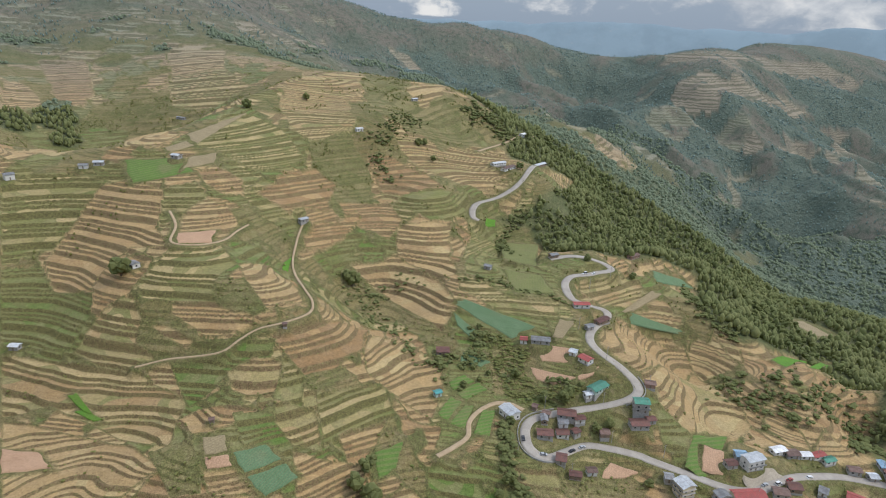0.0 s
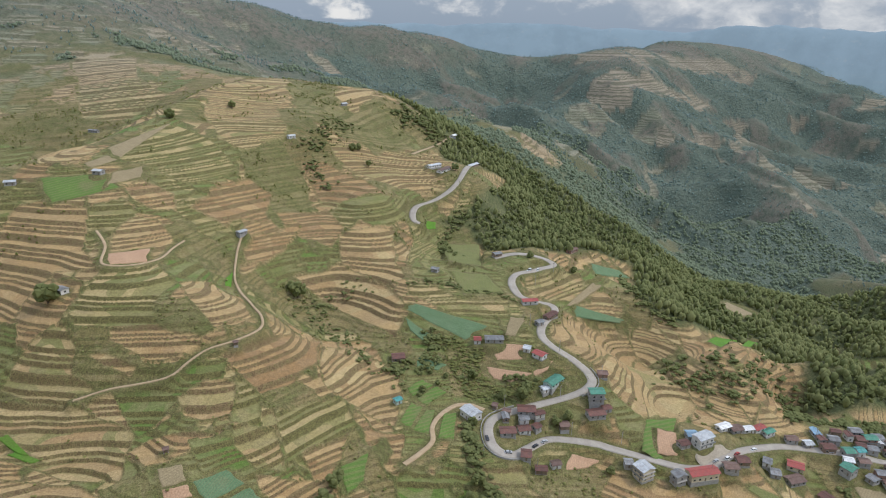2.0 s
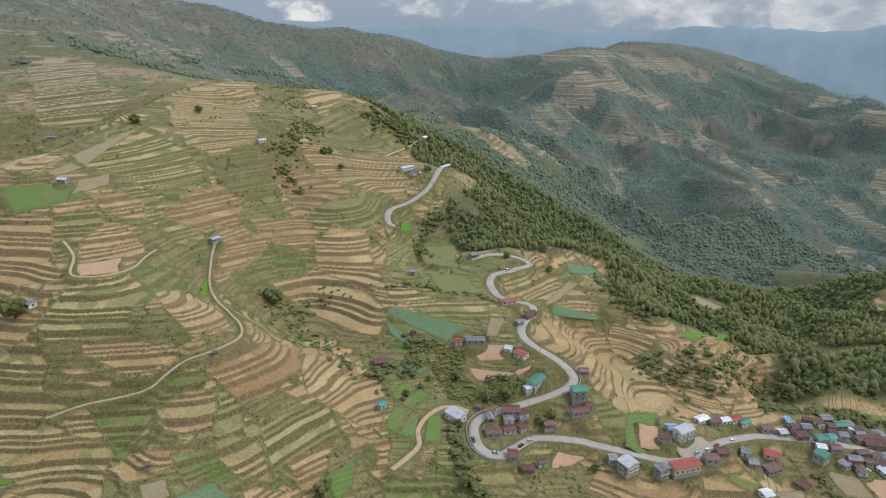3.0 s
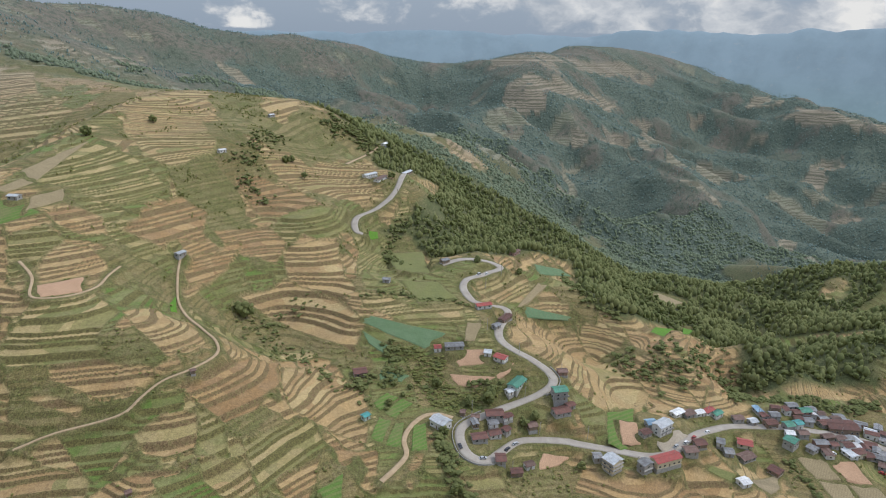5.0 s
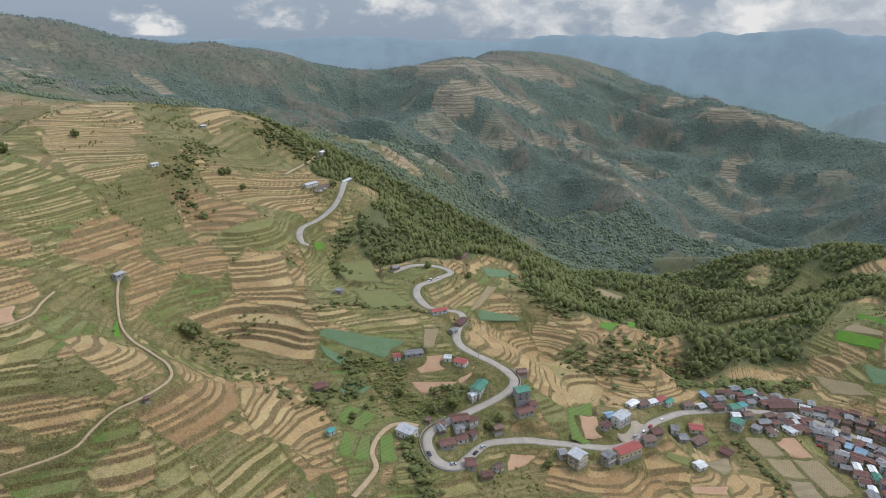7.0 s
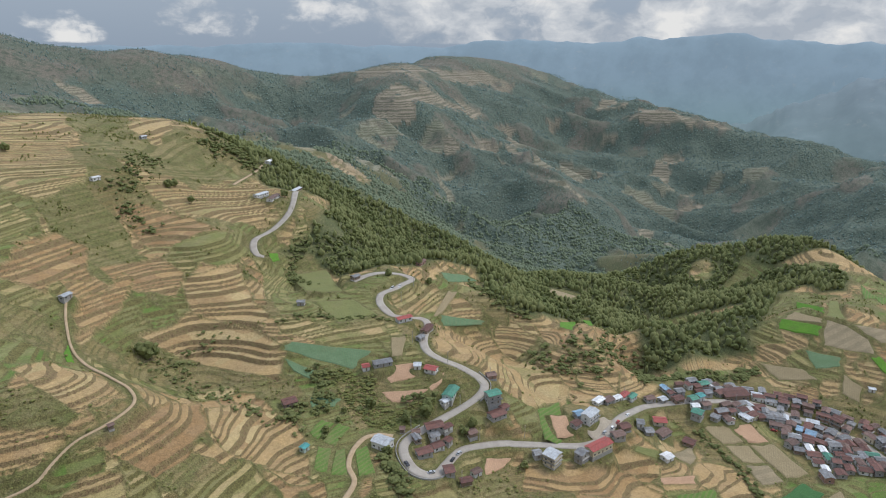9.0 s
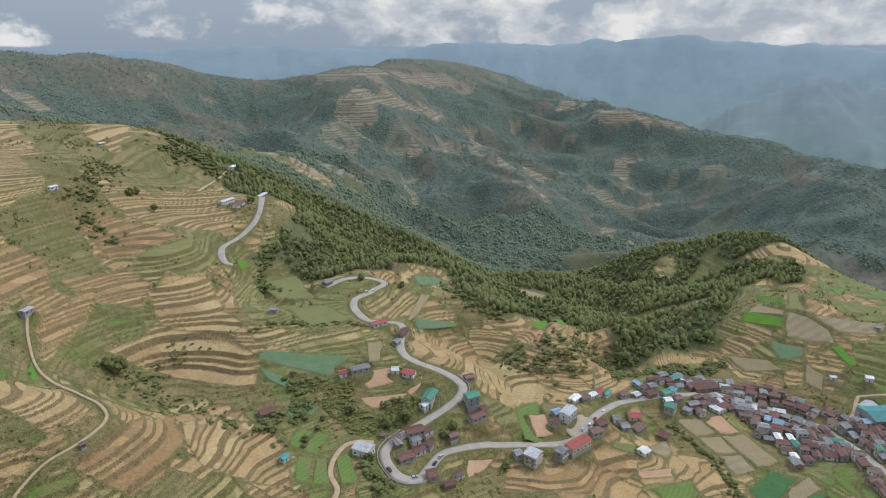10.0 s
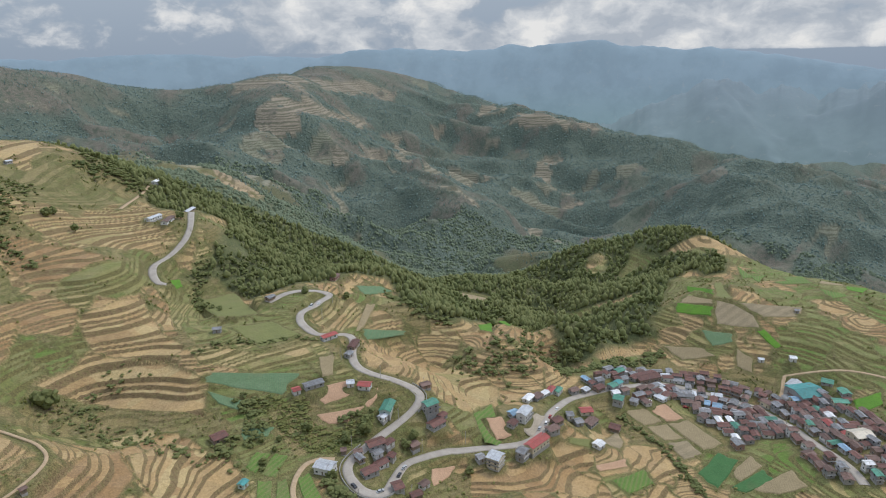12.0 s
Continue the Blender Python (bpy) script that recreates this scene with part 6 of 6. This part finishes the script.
WALL_WORD = {"white": "white", "grey": "grey block", "brown": "brown board", "rust": "rusty sheet", "cream": "cream", "pale": "pale green", "green": "green"}


def house(x, y, turn, length, depth, storeys, roof, wall, seed=0, name="house"):
    r = random.Random(seed * 7919 + int(x * 13 + y * 7))
    home = new(name)
    a = radians(turn)
    corners = [(x + sx * length / 2 * math.cos(a) - sy * depth / 2 * math.sin(a), y + sx * length / 2 * math.sin(a) + sy * depth / 2 * math.cos(a)) for sx in (-1, 1) for sy in (-1, 1)]
    gz = [ground_at(*c) for c in corners]
    base = sum(gz) / 4 * 0.4 + max(gz) * 0.6
    home.matrix_world = pose(x, y, base, 0, 0, turn)
    low = min(gz) - base - 0.4
    h = 2.55 * storeys + 0.25
    L, D = length / 2, depth / 2
    bm = bmesh.new()
    box(bm, -L - 0.12, L + 0.12, -D - 0.12, D + 0.12, low, 0.12)
    part("plinth", bm, CONCRETE, home, "grey concrete plinth")
    bm = bmesh.new()
    box(bm, -L, L, -D, D, 0.10, h)
    pitch = 0.30 if depth < 11 else 0.2
    rise = D * pitch
    for sx in (-L, L):
        v = [bm.verts.new(p) for p in ((sx, -D, h), (sx, D, h), (sx, 0, h + rise))]
        bm.faces.new(v if sx > 0 else v[::-1])
    part("wall", bm, WALLS[wall], home)
    over, t = 0.55, 0.14
    for sy in (-1, 1):
        bm = bmesh.new()
        e = D + over
        zl, zt = h + rise + 0.06 - e * pitch, h + rise + 0.06
        pts = [(-L - over, sy * e, zl), (L + over, sy * e, zl), (L + over, 0, zt), (-L - over, 0, zt)]
        lo = [bm.verts.new(p) for p in pts]
        hi = [bm.verts.new((p[0], p[1], p[2] + t)) for p in pts]
        if sy > 0:
            lo, hi = lo[::-1], hi[::-1]
        bm.faces.new(hi), bm.faces.new(lo[::-1])
        for k in range(4):
            bm.faces.new((lo[k], lo[(k + 1) % 4], hi[(k + 1) % 4], hi[k]))
        part("roof_sheet", bm, ROOFS[roof], home)
    bm = bmesh.new()
    box(bm, -L - over, L + over, -0.16, 0.16, h + rise + 0.14, h + rise + 0.26)
    part("ridge_cap", bm, ROOFS[roof], home)
    floors = max(1, round(storeys))
    for fl in range(floors):
        z0 = 0.1 + fl * 2.55 + 0.95
        cols = max(1, int(length // 3.2))
        for sy in (-1, 1):
            for k in range(cols):
                cx = -L + (k + 0.5) * length / cols
                if fl == 0 and k == cols // 2 and sy == -1:
                    bm = bmesh.new()
                    box(bm, cx - 0.45, cx + 0.45, -D - 0.06, -D + 0.05, 0.12, 2.15)
                    part("door", bm, WOODEN, home, "brown wooden door")
                    continue
                if z0 + 1.1 > h:
                    continue
                window(home, cx, sy * D, z0, 0.62, 1.05, sy, 0)
        for sx in (-1, 1):
            for cy in ((0.0,) if depth < 7.5 else (-D / 2, D / 2)):
                if z0 + 1.1 <= h:
                    window(home, sx * L, cy, z0, 0.55, 1.05, sx, 1)
    if storeys >= 1.9:
        for fl in range(1, floors):
            bm = bmesh.new()
            box(bm, -L - 0.1, L + 0.9, -D - 0.9, D + 0.1, 0.1 + fl * 2.55 - 0.08, 0.1 + fl * 2.55 + 0.06)
            part("balcony_slab", bm, CONCRETE, home)
            bm = bmesh.new()
            box(bm, -L, L + 0.85, -D - 0.86, -D - 0.80, 0.1 + fl * 2.55 + 0.06, 0.1 + fl * 2.55 + 0.95)
            part("balcony_rail", bm, STEEL, home)
    word = "small" if length < 7 else "long" if length > 14 else ""
    tall = "multi-storey" if storeys >= 1.9 else "two-level" if storeys >= 1.4 else "single-storey"
    return tagged(home, " ".join(w_ for w_ in (word, tall, "house with", ROOF_WORD[roof], "metal roof and", WALL_WORD[wall], "walls") if w_), "house", "village houses")


def window(home, cx, cy, z0, half, tall, sign, axis):
    bm, bp = bmesh.new(), bmesh.new()
    out = sign * 0.05
    if axis == 0:
        for b, hw, o in ((bm, half + 0.09, 0.04), (bp, half, 0.07)):
            box(b, cx - hw, cx + hw, min(cy - 0.02 * sign, cy + sign * o), max(cy - 0.02 * sign, cy + sign * o), z0 - (hw - half), z0 + tall + (hw - half))
    else:
        for b, hw, o in ((bm, half + 0.09, 0.04), (bp, half, 0.07)):
            box(b, min(cx - 0.02 * sign, cx + sign * o), max(cx - 0.02 * sign, cx + sign * o), cy - hw, cy + hw, z0 - (hw - half), z0 + tall + (hw - half))
    frame_ob = part("window", bm, FRAME, home)
    part("pane", bp, GLASS, frame_ob)



for k_, row_ in enumerate(ALL_HOUSES):
    house(*row_, seed=k_)


# ---- vehicles, poles, barriers ----
PAINTS = {"white": simple("white_car_paint", (0.70, 0.70, 0.69), (0.64, 0.64, 0.63), 2.0, 0.35), "dark": simple("dark_car_paint", (0.04, 0.04, 0.045), (0.06, 0.06, 0.065), 2.0, 0.35),
          "silver": simple("silver_car_paint", (0.42, 0.43, 0.44), (0.37, 0.38, 0.39), 2.0, 0.35), "red": simple("red_car_paint", (0.35, 0.05, 0.04), (0.30, 0.045, 0.04), 2.0, 0.35)}
RUBBER = simple("rubber", (0.02, 0.02, 0.02), (0.03, 0.03, 0.03), 0.5, 0.9)
road_way = ROADS[0][1]


def car(x, y, paint, van=False):
    k = int(np.hypot(road_way[:, 0] - x, road_way[:, 1] - y).argmin())
    d = road_way[min(k + 1, len(road_way) - 1)] - road_way[max(k - 1, 0)]
    turn = math.degrees(math.atan2(d[1], d[0]))
    d = d / math.hypot(d[0], d[1])
    if math.hypot(road_way[k, 0] - x, road_way[k, 1] - y) < 12.0:
        lane = 1.35 if (int(x) + int(y)) % 2 else -1.35
        x, y = road_way[k, 0] + d[1] * lane, road_way[k, 1] - d[0] * lane
    thing = new("van" if van else "car")
    on_road = math.hypot(road_way[k, 0] - x, road_way[k, 1] - y) < 3.0
    thing.matrix_world = pose(x, y, road_way[k, 2] + 0.27 if on_road else ground_at(x, y) + 0.05, 0, 0, turn)
    tall = 1.95 if van else 1.45
    bm = bmesh.new()
    prof = [(-2.15, 0.35), (2.15, 0.35), (2.2, 0.75), (1.3, 0.92), (-2.1, 0.95), (-2.2, 0.7)]
    left = [bm.verts.new((px, -0.85, pz)) for px, pz in prof]
    right = [bm.verts.new((px, 0.85, pz)) for px, pz in prof]
    bm.faces.new(left), bm.faces.new(right[::-1])
    for i in range(6):
        bm.faces.new((left[i], right[i], right[(i + 1) % 6], left[(i + 1) % 6]))
    bmesh.ops.recalc_face_normals(bm, faces=bm.faces)
    part("body", bm, PAINTS[paint], thing)
    for name, mat, inset, z0, z1 in (("cabin_glass", GLASS, 0.06, 0.90, tall - 0.1), ("roof", PAINTS[paint], 0.12, tall - 0.1, tall)):
        bm = bmesh.new()
        a = [bm.verts.new((px, py, z0)) for px, py in ((-2.0 if van else -1.75, -0.8), (1.25, -0.8), (1.25, 0.8), (-2.0 if van else -1.75, 0.8))]
        b = [bm.verts.new((px, py, z1)) for px, py in ((-1.95 if van else -1.2, -0.68), (0.5, -0.68), (0.5, 0.68), (-1.95 if van else -1.2, 0.68))]
        if name == "roof":
            for v, u_ in zip(a, b):
                v.co.x, v.co.y = u_.co.x, u_.co.y
        bm.faces.new(a[::-1]), bm.faces.new(b)
        for i in range(4):
            bm.faces.new((a[i], a[(i + 1) % 4], b[(i + 1) % 4], b[i]))
        part(name, bm, mat, thing)
    for wx in (-1.35, 1.35):
        for wy in (-0.78, 0.78):
            bm = bmesh.new()
            bmesh.ops.create_cone(bm, cap_ends=True, segments=12, radius1=0.33, radius2=0.33, depth=0.22, matrix=Matrix.Translation((wx, wy, 0.33)) @ Matrix.Rotation(math.pi / 2, 4, "X"))
            part("wheel", bm, RUBBER, thing)
    word = {"white": "white", "dark": "black", "silver": "silver", "red": "red"}[paint]
    return tagged(thing, word + (" van" if van else " car") + " standing on the mountain road", "car", "vehicles")


for x_, y_, paint_, van_ in ((81, 282.5, "dark", False), (86, 285.5, "silver", False), (187, 288, "white", True), (181, 283, "silver", False), (196, 295, "red", False), (110, 459, "white", True), (116, 464, "white", False), (57, 279, "silver", False), (49, 292, "dark", False),
                            (214, 297.5, "white", False), (240, 293, "dark", True), (268, 293, "silver", False), (296, 274, "white", True), (318, 256, "red", False), (343, 190, "white", False)):
    car(x_, y_, paint_, van_)


def power_pole(x, y, turn):
    pole = new("utility_pole")
    pole.matrix_world = pose(x, y, ground_at(x, y) - 0.2, 0, 0, turn)
    bm = bmesh.new()
    bmesh.ops.create_cone(bm, cap_ends=True, segments=8, radius1=0.17, radius2=0.11, depth=9.0, matrix=Matrix.Translation((0, 0, 4.5)))
    part("shaft", bm, CONCRETE, pole)
    bm = bmesh.new()
    box(bm, -1.0, 1.0, -0.06, 0.06, 8.2, 8.35)
    arm = part("crossarm", bm, WOODEN, pole)
    for k in (-0.85, 0.0, 0.85):
        bm = bmesh.new()
        bmesh.ops.create_cone(bm, cap_ends=True, segments=6, radius1=0.07, radius2=0.05, depth=0.2, matrix=Matrix.Translation((k, 0, 8.45)))
        part("insulator", bm, FRAME, arm)
    return tagged(pole, "grey utility pole with crossarm beside the road", "utility pole", "poles along the road")


for x_, y_ in ((43, 280), (72, 274), (63, 321), (99, 325), (131, 341), (100, 302), (129, 296), (149, 272), (173, 272), (231, 317), (268, 311), (317, 288), (106, 355), (92, 381), (112, 445), (353, 252), (348, 195), (133, 467)):
    power_pole(x_, y_, 30)


def barrier(i0, i1, side):
    """Low concrete wall on the road's outer edge."""
    way3 = road_way[i0:i1]
    t = np.gradient(way3[:, :2], axis=0)
    t /= np.hypot(*t.T)[:, None] + 1e-9
    n2 = np.c_[t[:, 1], -t[:, 0]] * side
    prof = [(4.1, -1.6), (4.1, 0.75), (4.4, 0.75), (4.6, -1.6)]
    v = np.stack([np.c_[way3[:, :2] + n2 * o, way3[:, 2] + 0.2 + dz] for o, dz in prof], 1).reshape(-1, 3)
    n, k = len(way3), 4
    i, j = np.meshgrid(np.arange(n - 1), np.arange(k - 1), indexing="ij")
    q = np.stack([i * k + j, i * k + j + 1, (i + 1) * k + j + 1, (i + 1) * k + j], -1).reshape(-1, 4)
    ob = big_mesh("retaining_wall", v, q if side > 0 else q[:, ::-1], CONCRETE, smooth_faces=False)
    return tagged(ob, "low weathered concrete wall along the road edge", "wall", kind="structure")


def road_index(x, y):
    return int(np.hypot(road_way[:, 0] - x, road_way[:, 1] - y).argmin())


barrier(road_index(73, 306), road_index(70, 278), -1 if (road_way[road_index(48, 290) + 1, 1] - road_way[road_index(48, 290), 1]) > 0 else 1)
barrier(road_index(129, 349), road_index(110, 320), -1)


def hedge(name, points, spread, count, h0, h1, label):
    w_ = line(points, 1.0)
    k = rng.integers(0, len(w_), count)
    xy = w_[k] + rng.normal(0, spread, (count, 2))
    keep = np.ones(count, bool)
    for _, way3, half in ROADS:
        for q in way3[::2]:
            keep &= np.hypot(xy[:, 0] - q[0], xy[:, 1] - q[1]) > half + 1.5
    xy = xy[keep]
    z = ground_data(xy[:, 0].copy(), xy[:, 1].copy())[0]
    return scatter(name, [clump_shape(4, 400 + s) for s in range(4)], np.c_[xy, z - 0.4], rng.uniform(0.75 * h0, 0.75 * h1, len(xy)), LEAF, label, "bushes", 1.7)


hedge("hedge", [(264, 275), (261, 255), (256, 233), (247, 213), (236, 193), (223, 171)], 1.6, 150, 1.5, 4.0, "green bushes along the ditch beside the stubble field")
hedge("bushes", [(66, 342), (74, 340), (82, 336), (89, 336)], 1.5, 16, 2.0, 4.5, "dark green bushes on the bank above the road")
hedge("bushes", [(38, 303), (36, 286), (38, 273), (43, 262), (45, 250)], 2.2, 110, 2.0, 5.0, "green bushes below the road bend")
hedge("bushes", [(201, 381), (217, 365), (232, 357), (294, 372), (312, 344)], 12.0, 230, 2.0, 6.5, "dark green brush on the steep bank above the street")
hedge("bushes", [(210, 506), (206, 465), (211, 450), (226, 432)], 2.5, 80, 2.0, 5.0, "green brush on the terrace edge")
hedge("bushes", [(259, 335), (301, 333), (336, 326), (364, 320), (390, 325)], 4.0, 170, 2.0, 5.5, "green brush behind the street houses")
hedge("bushes", [(-8, 349), (4, 351), (19, 357), (26, 371), (21, 382)], 3.0, 90, 2.0, 4.5, "green brush in the fold of the slope")
hedge("bushes", [(10, 425), (39, 425), (69, 417), (91, 408)], 1.6, 90, 1.2, 3.0, "green shrubs along a terrace bank")
hedge("bushes", [(-20, 442), (-67, 430), (-53, 407), (-30, 365), (0, 340)], 6.0, 160, 1.5, 3.5, "green shrubs scattered on the bank")
hedge("bushes", [(-61, 571), (-72, 603), (-60, 642), (-40, 701)], 6.0, 160, 2.0, 5.0, "green shrubs in the dry gully")
hedge("bushes", [(20, 775), (44, 791), (73, 779), (60, 758)], 9.0, 200, 3.0, 7.0, "dark green trees on the crest above the road")
hedge("bushes", [(75, 600), (62, 575), (48, 540), (60, 510)], 3.0, 90, 2.0, 5.0, "green bushes beside the upper road")
